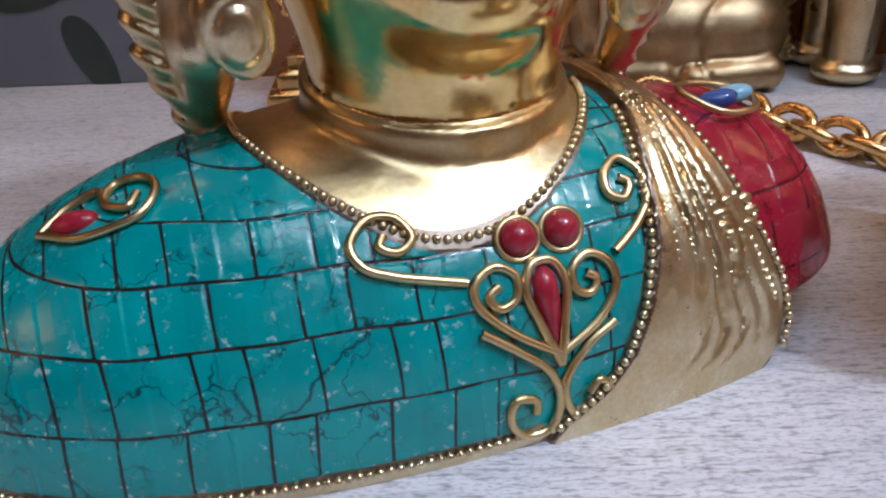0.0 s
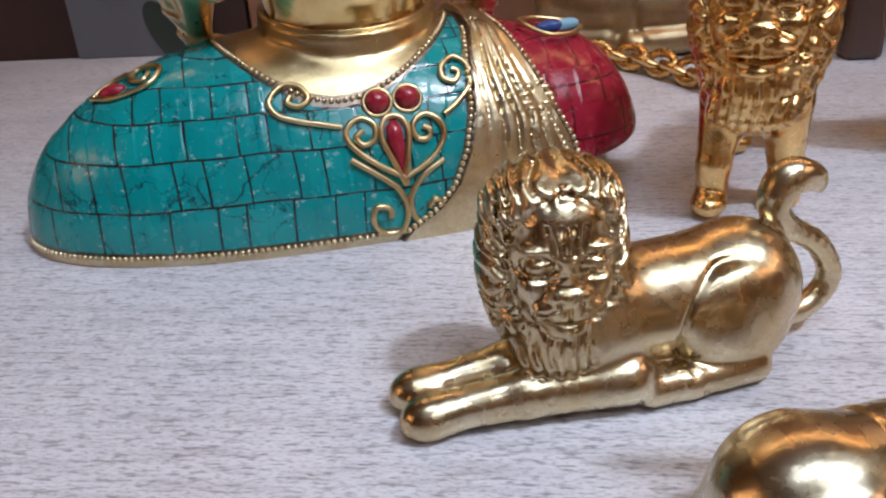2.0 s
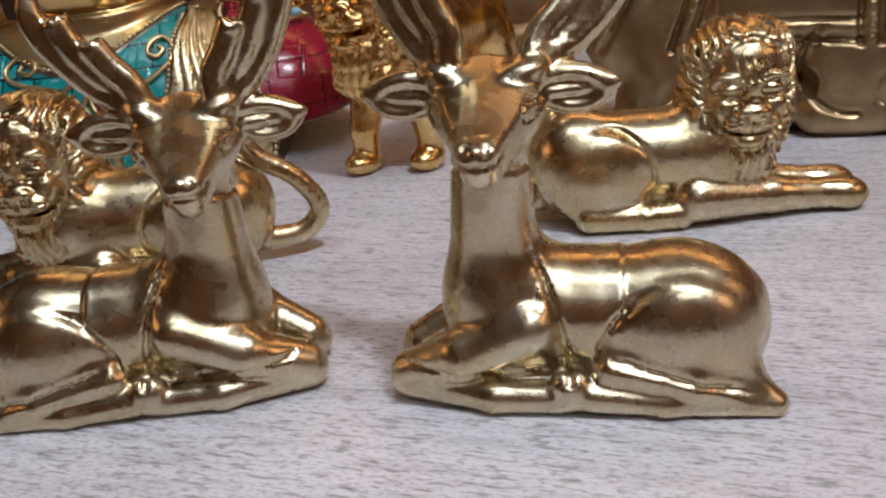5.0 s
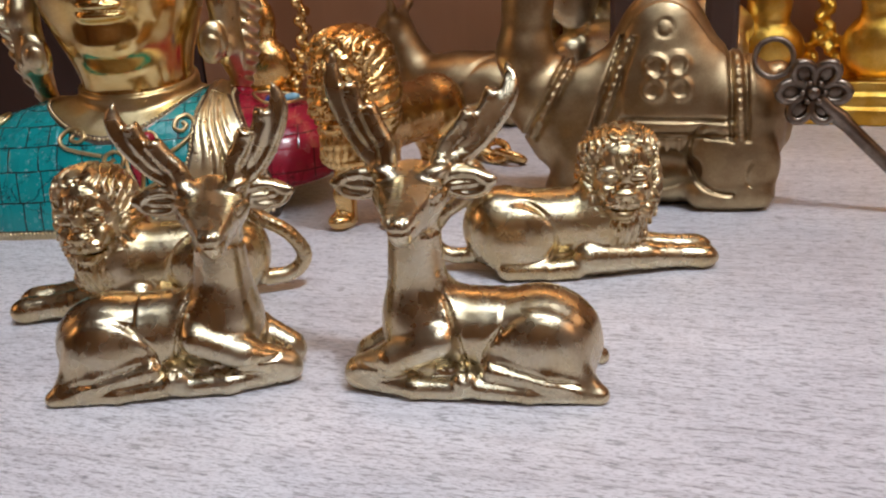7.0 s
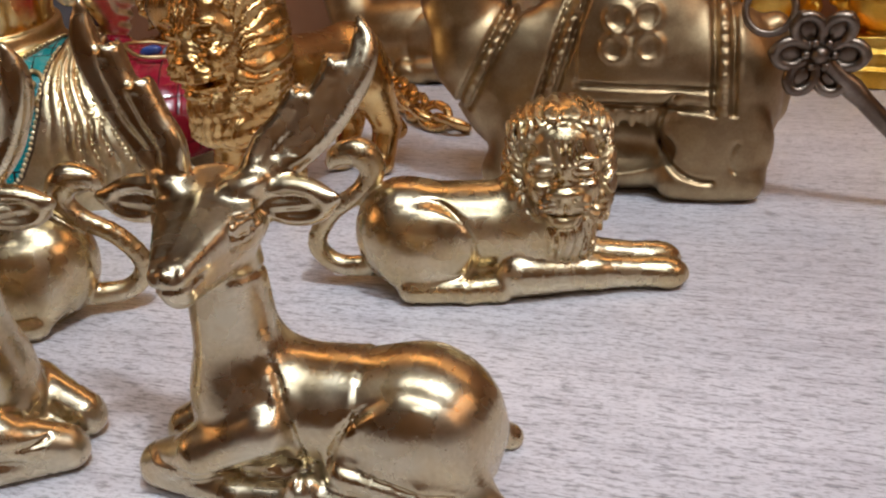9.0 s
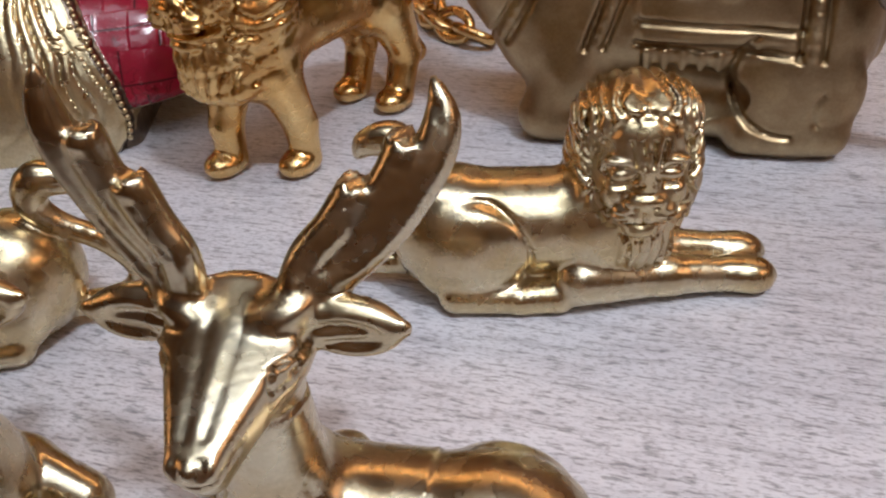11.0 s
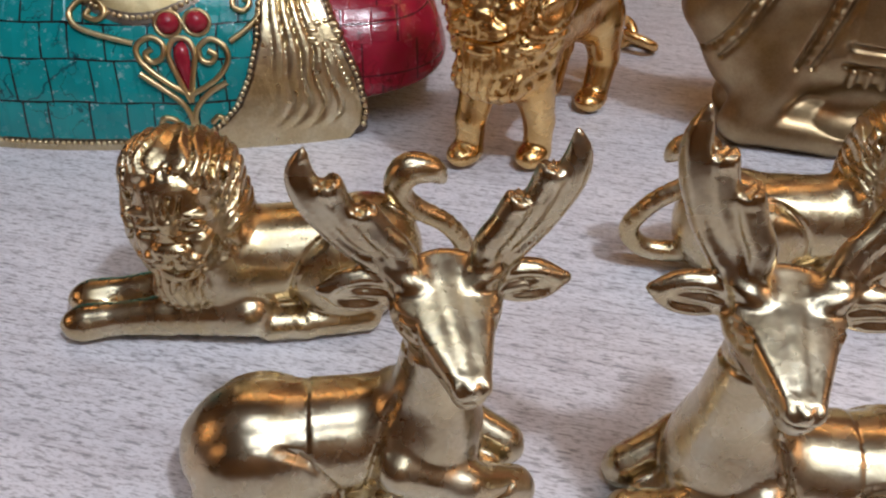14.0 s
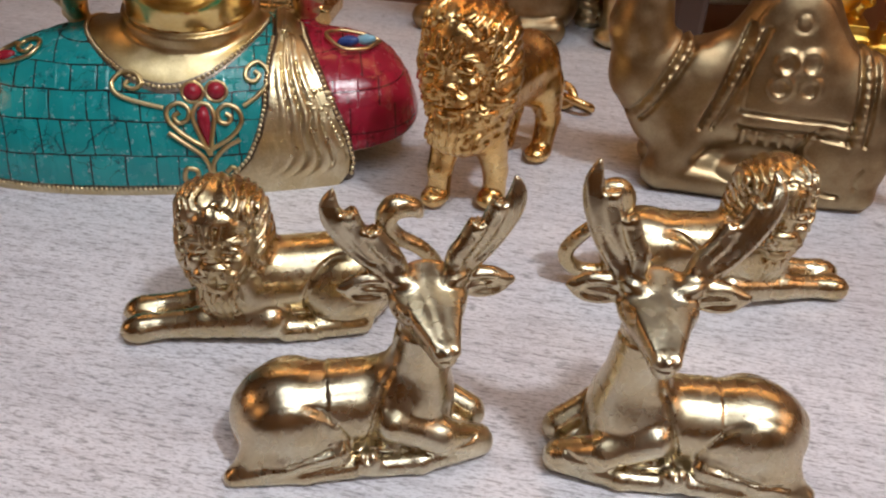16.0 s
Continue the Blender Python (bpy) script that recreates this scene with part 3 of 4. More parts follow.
    xx = np.linspace(-0.129, 0.006, 140)
    beads(np.stack([xx, chest_y(xx, 0.0035) - 0.0007, np.full(140, 0.0035)], 1), 0.0023, 0.00105)
    # wire scrolls
    for pts in (
        [(-0.0114, 0.0417), (-0.019, 0.0434), (-0.0263, 0.0451), (-0.0326, 0.0475), (-0.0345, 0.0515), (-0.0300, 0.0552), (-0.0240, 0.0550), (-0.0212, 0.0515), (-0.0245, 0.0493), (-0.0283, 0.0505), (-0.0272, 0.0525)],
        [(0.0081, 0.0225), (-0.0020, 0.0290), (-0.0095, 0.0360), (-0.0100, 0.0410), (-0.0050, 0.0436), (-0.0005, 0.0412), (-0.0010, 0.0368), (-0.0050, 0.0352), (-0.0072, 0.0380), (-0.0045, 0.0398)],
        [(0.0081, 0.0225), (0.0180, 0.0280), (0.0235, 0.0345), (0.0225, 0.0400), (0.0175, 0.0425), (0.0132, 0.0400), (0.0135, 0.0358), (0.0170, 0.0345), (0.0190, 0.0370), (0.0165, 0.0388)],
        [(0.0249, 0.0415), (0.0310, 0.0450), (0.0362, 0.0495), (0.0370, 0.0545), (0.0325, 0.0580), (0.0275, 0.0560), (0.0268, 0.0525), (0.0305, 0.0510), (0.0330, 0.0533), (0.0308, 0.0548)],
        [(-0.0101, 0.0311), (-0.0020, 0.0252), (0.0050, 0.0190), (0.0076, 0.0110), (0.0050, 0.0040), (-0.0010, 0.0034), (-0.0048, 0.0080), (-0.0035, 0.0135), (0.0012, 0.0125), (0.0015, 0.0092)],
        [(0.0224, 0.0270), (0.0150, 0.0230), (0.0095, 0.0165), (0.0092, 0.0100), (0.0125, 0.0050), (0.0182, 0.0048), (0.0212, 0.0095), (0.0180, 0.0135), (0.0150, 0.0110)],
        [(0.0081, 0.0200), (0.0040, 0.0300), (0.0015, 0.0370), (0.0030, 0.0420), (0.0062, 0.0432), (0.0095, 0.0420), (0.0112, 0.0370), (0.0098, 0.0300), (0.0081, 0.0200)],
    ):
        sh.wire(on_front(pts, 0.0009), 0.00112, 4)
    top_scroll = [(-0.0965, -0.0105), (-0.089, -0.0185), (-0.0810, -0.0215), (-0.0740, -0.0215), (-0.0702, -0.0160), (-0.0730, -0.0095), (-0.0790, -0.0075), (-0.0815, -0.0130), (-0.0770, -0.0180), (-0.0742, -0.0150)]
    sh.wire(on_top(top_scroll, 0.0012), 0.0010, 4)
    sh.wire(on_top([(-0.0965, -0.0105), (-0.090, -0.0065), (-0.083, -0.0065), (-0.0815, -0.0130)], 0.0012), 0.0010, 4)
    sh.wire(on_top([(0.094, -0.006), (0.086, -0.018), (0.074, -0.021), (0.066, -0.012), (0.074, -0.004), (0.094, -0.006)], 0.0010), 0.0010, 4)

    def stone(x, z, r, slot):
        yy = float(chest_y(x, z))
        sh.ball((x, yy - 0.0004, z + 0.0002), r, slot, 20, 12)
        ring = [(x + (r + 0.0007) * math.cos(k), yy - 0.0006 + 0.5 * (r + 0.0007) * math.sin(k) * 0.9, z + 0.85 * (r + 0.0007) * math.sin(k)) for k in np.linspace(0, 2 * math.pi, 33)]
        sh.wire(ring, 0.0008, 4)

    stone(0.0020, 0.0480, 0.0042, 5)
    stone(0.0127, 0.0482, 0.0042, 5)
    drop = [(0.0081, 0.0225, 0.0006), (0.0070, 0.030, 0.0022), (0.0064, 0.036, 0.0034), (0.0063, 0.0395, 0.0030), (0.0063, 0.0422, 0.0008)]
    p = curve_through(drop, 6)
    sh.wire(np.stack([p[:, 0], chest_y(p[:, 0], p[:, 1]) + 0.0006, p[:, 1]], 1), p[:, 2], 5, sides=6)
    for x0, y0, slot in ((-0.0885, -0.0120, 5), (0.077, -0.013, 6), (0.086, -0.008, 10)):
        sh.ball((x0, y0, float(chest_z(x0, y0)) - 0.0003), 0.0036, slot, 16, 10, [[1.5, -0.6, 0.3], [0.4, 0.9, 0], [0, 0, 0.8]])
    # tooled brooch on the drape
    for k in range(9):
        an = 2 * math.pi * k / 9
        x0, z0 = 0.0605 + 0.005 * math.cos(an), 0.042 + 0.0040 * math.sin(an)
        sh.ball((x0, float(chest_y(x0, z0)) - 0.0018, z0), 0.0017, 7, 8, 6, [[1 + abs(math.cos(an)), 0, 0.3 * math.sin(an)], [0, 0.8, 0], [0, 0, 1]])
    for k in range(8):
        x0, z0 = 0.064 + 0.0022 * k * 0.45, 0.036 - 0.0022 * k
        sh.ball((x0, float(chest_y(x0, z0)) - 0.0018, z0), 0.0014, 7, 8, 6)
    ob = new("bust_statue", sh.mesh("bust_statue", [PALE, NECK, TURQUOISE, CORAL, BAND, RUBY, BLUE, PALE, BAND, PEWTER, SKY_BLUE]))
    ob.matrix_world = pose(-0.0045, 0.2043, 0, 0, 0, 20)
    return tagged(ob, "golden brass bust with turquoise and coral red mosaic shoulders", "statue")


make_bust()


# ---- small brass animals ----
def make_deer(m, mirror, label, head=(0.0200, -0.005, 0.0625), nose=(0.0225, -0.0275, 0.0575), tips=((-0.006, -0.001, 0.0955), (0.0434, -0.003, 0.0985))):
    c = Clay((-0.050, -0.040, -0.003), (0.056, 0.034, 0.113), 0.0007)
    X, Y, Z = c.X, c.Y, c.Z
    hx, hy, hz = head
    # trunk: straight back, rump that drops steeply, deep chest
    c.add(c.ball((-0.0235, 0.0, 0.0165), (0.0165, 0.0150, 0.0155)))
    c.add(c.ball((-0.0270, 0.0, 0.0115), (0.0120, 0.0135, 0.0125)), 0.004)
    c.add(c.cone((-0.018, 0, 0.0175), (0.014, 0, 0.0185), 0.0135, 0.0128), 0.006)
    c.add(c.ball((0.016, -0.001, 0.018), (0.0140, 0.0138, 0.019)), 0.005)
    c.add(c.ball((0.0, 0, 0.004), (0.036, 0.0130, 0.0075)), 0.003)
    # cloth-like band over the back
    band = (X > -0.010) & (X < 0.0062 + 0.20 * (Z - 0.02)) & (Z > 0.012)
    c.F = c.F - np.where(band, 0.0006, 0).astype(np.float32) + 0 * Y
    for s in (-1, 1):
        # thigh with its outline, shank back to the hock, foot forward
        c.add(c.ball((-0.0215, s * 0.0098, 0.0150), (0.0140, 0.0070, 0.0140), tip=-22), 0.0014)
        c.add(c.limb([(-0.007, s * 0.0122, 0.0095, 0.0046), (-0.024, s * 0.0134, 0.0075, 0.0044), (-0.0400, s * 0.0130, 0.0022, 0.0028)]), 0.0028)
        c.add(c.limb([(-0.0310, s * 0.0090, 0.0140, 0.0050), (-0.0390, s * 0.0125, 0.0030, 0.0026)]), 0.002)
        c.add(c.limb([(-0.0395, s * 0.0140, 0.0024, 0.0026), (-0.018, s * 0.0152, 0.0030, 0.0030), (-0.003, s * 0.0150, 0.0042, 0.0036)]), 0.0010)
        c.add(c.ball((0.0015, s * 0.0150, 0.0054), (0.0048, 0.0036, 0.0050)), 0.0008)
        seam = np.sqrt((X + 0.0235) ** 2 + (Z - 0.009) ** 2) - 0.0195
        c.crease(seam + 0 * Y, 0.0007, 0.0013 * np.clip((Z - 0.010) / 0.006, 0, 1) * np.clip((X + 0.019) / 0.008, 0, 1) * (s * Y > 0.003))
        c.crease(Z - 0.0128 - 0.24 * (X + 0.007) + 0 * Y, 0.0008, 0.0012 * (s * Y > 0.006) * np.clip((X + 0.036) / 0.005, 0, 1) * np.clip((-0.006 - X) / 0.004, 0, 1))
        c.cut(c.ball((-0.0435, s * 0.0120, 0.0115), (0.0050, 0.0070, 0.0055)), 0.003)
        # forearm to the knee, shank folded under
        c.add(c.limb([(0.010, s * 0.0118, 0.0190, 0.0062), (0.0245, s * 0.0110 - 0.002, 0.0128, 0.0056), (0.0370, s * 0.0068 - 0.003, 0.0066, 0.0050)]), 0.0016)
        c.add(c.limb([(0.0375, s * 0.0066 - 0.003, 0.0050, 0.0048), (0.018, s * 0.0128 - 0.002, 0.0036, 0.0036), (0.004, s * 0.0138 - 0.001, 0.0034, 0.0034)]), 0.0007)
        c.crease(Z - 0.0080 - 0.10 * X + 0 * Y, 0.0006, 0.0008 * (X > 0.008) * (X < 0.036) * (s * Y > 0.004))
        # shoulder line
        fold = X - 0.0062 - 0.42 * (Z - 0.028) - 9.0 * (Z - 0.028) ** 2
        c.crease(fold + 0 * Y, 0.0007, 0.0014 * (Z > 0.008) * (Z < 0.036) * (s * Y > -0.002))
    c.add(c.limb([(-0.0355, 0, 0.021, 0.0030), (-0.0365, 0, 0.013, 0.0030), (-0.0350, 0, 0.004, 0.0030)]), 0.003)
    # neck with a line where the head joins it
    c.add(c.cone((0.0180, -0.001, 0.026), (hx, hy + 0.001, hz - 0.006), 0.0100, 0.0077), 0.005)
    collar = np.abs(Z - (hz - 0.0135) + 0.12 * (Y - hy))
    c.crease(collar + 0 * X, 0.0005, 0.0011 * ((X - hx) ** 2 + (Y - hy) ** 2 < 0.013 ** 2))
    # head: a wedge with a flat top that tapers to a blunt muzzle
    wedge = c.ball((hx, hy, hz), (0.0115, 0.0105, 0.0096))
    wedge = c.blend(wedge, c.cone((hx, hy - 0.003, hz - 0.001), (nose[0], nose[1] + 0.003, nose[2]), 0.0104, 0.0042), 0.003)
    wedge = c.blend(wedge, c.cone((hx, hy - 0.002, hz - 0.006), (nose[0], nose[1] + 0.0050, nose[2] - 0.0040), 0.0078, 0.0036), 0.002)
    ax, ay, az = nose[0] - hx, nose[1] - hy, nose[2] - hz
    reach = math.sqrt(ax * ax + ay * ay + az * az)
    ax, ay, az = ax / reach, ay / reach, az / reach
    flat_ = math.hypot(ax, ay)
    upx, upy, upz = -ax * az / flat_, -ay * az / flat_, flat_
    slope = 0.0048 / (reach + 0.002)
    along = (X - hx) * ax + (Y - hy) * ay + (Z - hz) * az
    lift = (X - hx) * upx + (Y - hy) * upy + (Z - hz) * upz
    across = ((X - hx) * ay - (Y - hy) * ax) / flat_
    wedge = -c.blend(-wedge, -(lift - 0.0058 + slope * along + 20.0 * across ** 2), 0.0010)
    wedge = -c.blend(-wedge, reach + 0.0005 - along, 0.0012)
    c.add(wedge, 0.0015)
    for s in (-1, 1):
        side = s * across
        eye = np.sqrt((along - 0.0065) ** 2 + ((lift - 0.0008) * 1.9) ** 2)
        c.crease(eye - 0.0030, 0.0006, 0.0012 * (side > 0.003))
        c.crease(eye - 0.0012, 0.0006, 0.0006 * (side > 0.003))
        c.crease(lift + 0.0022 + 0 * X, 0.0005, 0.0010 * (along > reach - 0.006) * (side > 0))
        c.crease(np.sqrt((side - 0.0018) ** 2 + (lift - 0.0006) ** 2) - 0.0004, 0.0005, 0.0006 * (along > reach - 0.0022))
        c.crease(side - 0.0026 * (1 - along / 0.04) + 0 * X, 0.0007, 0.00022 * (lift > 0.001) * (along > -0.002) * (along < reach - 0.004))
        # ear: a hollow pointed leaf
        ec = (hx + s * 0.0160, hy + 0.003, hz + 0.0012)
        leaf = c.ball(ec, (0.0086, 0.0036, 0.0053), tip=s * 5)
        leaf = c.blend(leaf, c.cone((ec[0] + s * 0.004, ec[1], ec[2]), (ec[0] + s * 0.0088, ec[1] - 0.001, ec[2] + 0.0008), 0.0036, 0.0014, 0.7), 0.002)
        c.add(leaf, 0.0010)
        c.cut(c.ball((ec[0] + s * 0.0012, ec[1] - 0.0046, ec[2] - 0.0002), (0.0074, 0.0034, 0.0037), tip=s * 5), 0.0005)
        c.add(c.cone((ec[0] - s * 0.004, ec[1] - 0.0018, ec[2] - 0.0004), (ec[0] + s * 0.004, ec[1] - 0.0012, ec[2]), 0.0013, 0.0008), 0.0006)
        # antler: a grooved blade of fingers, the inner ones broken off in steps
        base = (hx + s * 0.0068, hy + 0.002, hz + 0.0035)
        end = tips[1 if s > 0 else 0]
        z0, z1 = base[2], end[2]
        spread = s * (end[0] - hx)
        sweep = lambda f: np.interp(f, [0, 0.15, 0.35, 0.6, 0.8, 1], [0, 0.36, 0.70, 0.96, 1.07, 1.0])
        for last, shift, front, r in ((1.0, 0.0, 0.0034, 0.0031), (0.76, 0.0044, 0.0012, 0.0027), (0.58, 0.0084, -0.0012, 0.0026)):
            f = np.linspace(0, last, 7)
            grow = np.clip(f / 0.25, 0, 1)
            taper = 1 - 0.82 * np.clip((f / last - 0.70) / 0.30, 0, 1) ** 1.6 if last == 1.0 else 1 + 0.10 * (f / last) ** 4
            finger = np.stack([base[0] + s * ((spread - 0.0068) * sweep(f) - shift * grow), base[1] + front * grow * (1 - f) + (end[1] - base[1]) * f, z0 + (z1 - z0) * f, r * taper], 1)
            d = c.limb([tuple(e) for e in curve_through(finger, 3)], 0.0008, 0.95)
            if last < 1.0:
                stop = z0 + (z1 - z0) * last
                d = np.maximum(d, Z - stop + 0.35 * s * (X - finger[-1][0]) + 0.0005 * np.sin(X * 2600 + Y * 1900))
            c.add(d, 0.0002)
            c.crease(np.sqrt((X - np.interp(Z, finger[:, 2], finger[:, 0])) ** 2 + 0 * Y), 0.0010, 0.0005 * (Y < np.interp(Z, finger[:, 2], finger[:, 1])) * (Z > hz + 0.010) * (Z < finger[-1][2] - 0.002) * (np.abs(X - hx) > 0.007))
        c.add(c.ball((base[0] - s * 0.0004, base[1] - 0.0005, base[2] + 0.001), (0.0060, 0.0048, 0.0030), tip=s * -20), 0.0015)
    return figure("deer_figurine", c, SATIN, m, label, "figurine", mirror, "deer pair")


make_deer(pose(0.1377, 0.0118, 0, 0, 0, 20), False, "satin brass lying deer figurine with antlers, head turned aside")
make_deer(pose(0.2383, 0.0287, 0, 0, 0, 186.2), True, "satin brass lying stag figurine with taller antlers, beside its mate",
          head=(0.0163, -0.006, 0.0665), nose=(0.0158, -0.0288, 0.0620), tips=((-0.012, 0.012, 0.1005), (0.0377, -0.0016, 0.107)))


def lion_head(c, at, face, size, fall, strands):
    """A maned head at a place, facing an angle (degrees) on the level; lengths in head half-widths, fall: how far the beard hangs."""
    fx, fy = math.cos(radians(face)), math.sin(radians(face))
    hx, hy, hz = at
    X, Y, Z = c.X, c.Y, c.Z
    u = ((X - hx) * fx + (Y - hy) * fy) / size
    w = ((Y - hy) * fx - (X - hx) * fy) / size
    q = (Z - hz) / size
    v = np.abs(w)

    def form(a, b, h, r):
        p = (hx + a * size * fx - b * size * fy, hy + a * size * fy + b * size * fx, hz + h * size)
        return c.ball(p, [e * size for e in r], face)

    def spot(a, b, h, r, k):
        c.add(form(a, b, h, r), k * size)

    def hollow(a, b, h, r, k):
        c.cut(form(a, b, h, r), k * size)

    # mane: a tall rounded block, strands run out from the face and down
    mane = form(-0.05, 0, 0.14, (0.84, 0.92, 0.90))
    mane = c.blend(mane, form(0.02, 0, -0.45, (0.80, 0.96, 0.95)), 0.30 * size)
    mane = c.blend(mane, form(0.05, 0, -0.55 - 0.42 * fall, (0.66, 0.74, 0.62 * fall + 0.2)), 0.25 * size)
    mane = c.blend(mane, form(0.02, 0, 0.56, (0.86, 0.88, 0.44)), 0.14 * size)
    mane = c.blend(mane, form(0.10, 0, 0.78, (0.62, 0.66, 0.27)), 0.20 * size)
    turn = np.arctan2(v, q + 0.15)
    out = np.sqrt(w * w + (q + 0.15) ** 2)
    flow = turn * strands + 2.2 * (out - 0.8) - 2.6 * u + 1.3 * np.sin(8 * out + 5 * turn) + 0.6 * np.sin(17 * out - 9 * turn)
    hang = v * 19 + 0.9 * np.sin(6 * q + 3 * v) + 0.7 * np.sin(11 * q)
    low = np.clip((-q - 0.72) / 0.25, 0, 1) * np.clip((u + 0.1) / 0.3, 0, 1)
    rib = (np.abs(np.sin(flow)) ** 0.7) * (1 - low) + (np.abs(np.sin(hang)) ** 0.7) * low
    tuft = 0.5 + 0.5 * np.sin(out * 13 + 4 * np.sin(flow * 0.5))
    rim = np.sqrt((w / 0.68) ** 2 + ((q + 0.05) / 0.90) ** 2)
    hair = np.clip((rim - 0.86) / 0.30, 0, 1) * np.clip((u + 0.75) / 0.4, 0.35, 1)
    c.add(mane - size * hair * (0.088 * rib + 0.026 * tuft - 0.052), 0.10 * size)
    c.crease((rim - 1.0) * 0.6 * size, 0.035 * size, 0.055 * size * (u > 0.35) * (q > -0.80))
    # face: long flat oval with brow, cheeks, straight nose, muzzle
    spot(0.40, 0, -0.06, (0.55, 0.62, 0.80), 0.08)
    spot(0.55, 0, 0.15, (0.42, 0.62, 0.40), 0.10)
    spot(0.72, 0, 0.34, (0.24, 0.46, 0.34), 0.12)
    spot(0.84, 0, -0.50, (0.25, 0.42, 0.32), 0.16)
    spot(0.91, 0, 0.04, (0.15, 0.20, 0.46), 0.10)
    spot(1.02, 0, -0.29, (0.13, 0.29, 0.13), 0.05)
    for e in (-1, 1):
        spot(0.78, e * 0.40, -0.26, (0.19, 0.19, 0.26), 0.10)
        hollow(1.03, e * 0.33, 0.08, (0.12, 0.22, 0.13), 0.06)
        spot(0.86, e * 0.33, 0.07, (0.105, 0.18, 0.095), 0.01)
        spot(0.86, e * 0.33, 0.285, (0.12, 0.27, 0.055), 0.04)
        spot(0.97, e * 0.21, -0.49, (0.16, 0.26, 0.18), 0.05)
        spot(0.22, e * 0.68, 0.60, (0.13, 0.16, 0.19), 0.05)
        hollow(0.38, e * 0.69, 0.61, (0.12, 0.09, 0.11), 0.03)
        hollow(1.13, e * 0.14, -0.35, (0.08, 0.055, 0.035), 0.01)
        ring = np.sqrt((w - e * 0.33) ** 2 + ((q - 0.07) * 1.75) ** 2)
        c.crease((ring - 0.20) * size, 0.025 * size, 0.05 * size * (u > 0.5))
        c.crease((ring - 0.30) * size, 0.025 * size, 0.04 * size * (u > 0.5) * (q < 0.02))
    spot(0.88, 0, -0.80, (0.17, 0.26, 0.12), 0.05)
    c.crease((q + 0.665 - 0.35 * v * v) * size, 0.028 * size, 0.11 * size * (u > 0.5) * (v < 0.44))
    c.crease(w * size + 0 * Z, 0.022 * size, 0.06 * size * (u > 0.8) * (q < -0.42) * (q > -0.66))
    for k in (-0.16, -0.05, 0.05, 0.16):
        c.crease((w - k - 0.25 * k * (q - 0.2) / 0.2) * size, 0.022 * size, 0.07 * size * (q > 0.20) * (q < 0.58) * (u > 0.4))
    for k in range(4):
        c.crease((q + 0.42 + 0.075 * k + 0.10 * v) * size, 0.018 * size, 0.045 * size * (v > 0.12) * (v < 0.44) * (u > 0.7))
    # beard over the chest, in two tiers of locks
    for k, (top, b) in enumerate(((-0.86, 0.50), (-1.16, 0.62))):
        tier = form(0.46 - 0.06 * k, 0, top - 0.28, (0.48, b, 0.50))
        locks = np.abs(np.sin(w * (18 + 2 * k) + 0.7 * np.sin(q * 7))) ** 0.7
        c.add(tier - size * 0.08 * (locks - 0.4) + size * 0.5 * np.clip(-q - 1.45 * fall - 0.1, 0, 1), 0.04 * size)


def make_lion(m, mirror, face, label):
    c = Clay((-0.070, -0.028, -0.003), (0.070, 0.028, 0.068), 0.0006)
    X, Y, Z = c.X, c.Y, c.Z
    c.add(c.cone((-0.030, 0.0, 0.021), (0.010, 0, 0.021), 0.0150, 0.0145))
    c.add(c.ball((-0.030, 0, 0.019), (0.0165, 0.0155, 0.0185)), 0.004)
    c.add(c.ball((0.012, 0.0, 0.020), (0.014, 0.0135, 0.021)), 0.005)
    for s in (-1, 1):
        c.add(c.limb([(0.006, s * 0.0085 - 0.003, 0.0085, 0.0074), (0.030, s * 0.0066 - 0.001, 0.0070, 0.0060), (0.046, s * 0.0060, 0.0056, 0.0050)]), 0.002)
        c.add(c.ball((0.0530, s * 0.0058, 0.0052), (0.0080, 0.0060, 0.0055), tip=8), 0.003)
        for k in (-0.0025, 0.0005, 0.0035):
            c.crease(np.sqrt((Y - s * 0.0058 - k) ** 2 + (Z - 0.004) ** 2 * 0.1) + 0 * X, 0.0006, 0.0009 * (X > 0.055))
        c.add(c.ball((-0.024, s * 0.0105, 0.0165), (0.0160, 0.0072, 0.0158), tip=-12), 0.0014)
        c.add(c.limb([(-0.028, s * 0.0135, 0.0048, 0.0048), (-0.010, s * 0.0140, 0.0044, 0.0044), (0.000, s * 0.0135, 0.0046, 0.0050)]), 0.0014)
        c.crease(np.sqrt((X + 0.024) ** 2 + (Z - 0.0165) ** 2) - 0.0165 + 0 * Y, 0.0008, 0.0012 * (s * Y > 0.003) * np.clip((X + 0.026) / 0.010, 0, 1) * np.clip((Z - 0.006) / 0.006, 0, 1))
    tail = [(-0.040, 0, 0.008), (-0.054, 0.001, 0.0085), (-0.0605, 0.001, 0.017), (-0.0545, 0, 0.029), (-0.0440, 0, 0.037), (-0.0395, 0, 0.0445), (-0.0430, 0, 0.0510), (-0.0500, 0, 0.0500), (-0.0530, 0, 0.0460)]
    rad = (0.0036, 0.0032, 0.0030, 0.0029, 0.0031, 0.0038, 0.0046, 0.0034, 0.0010)
    line = curve_through([(px, py, pz * 0.92, r) for (px, py, pz), r in zip(tail, rad)], 4)
    c.add(c.limb([tuple(e) for e in line], 0.001), 0.001)
    c.add(c.ball((0.0, 0, 0.004), (0.036, 0.0130, 0.0080)), 0.003)
    lion_head(c, (0.0195, 0.001, 0.0420), face, 0.0182, 0.9, 17)
    return figure("lion_figurine", c, BRASS, m, label, "figurine", mirror, "lying lions")


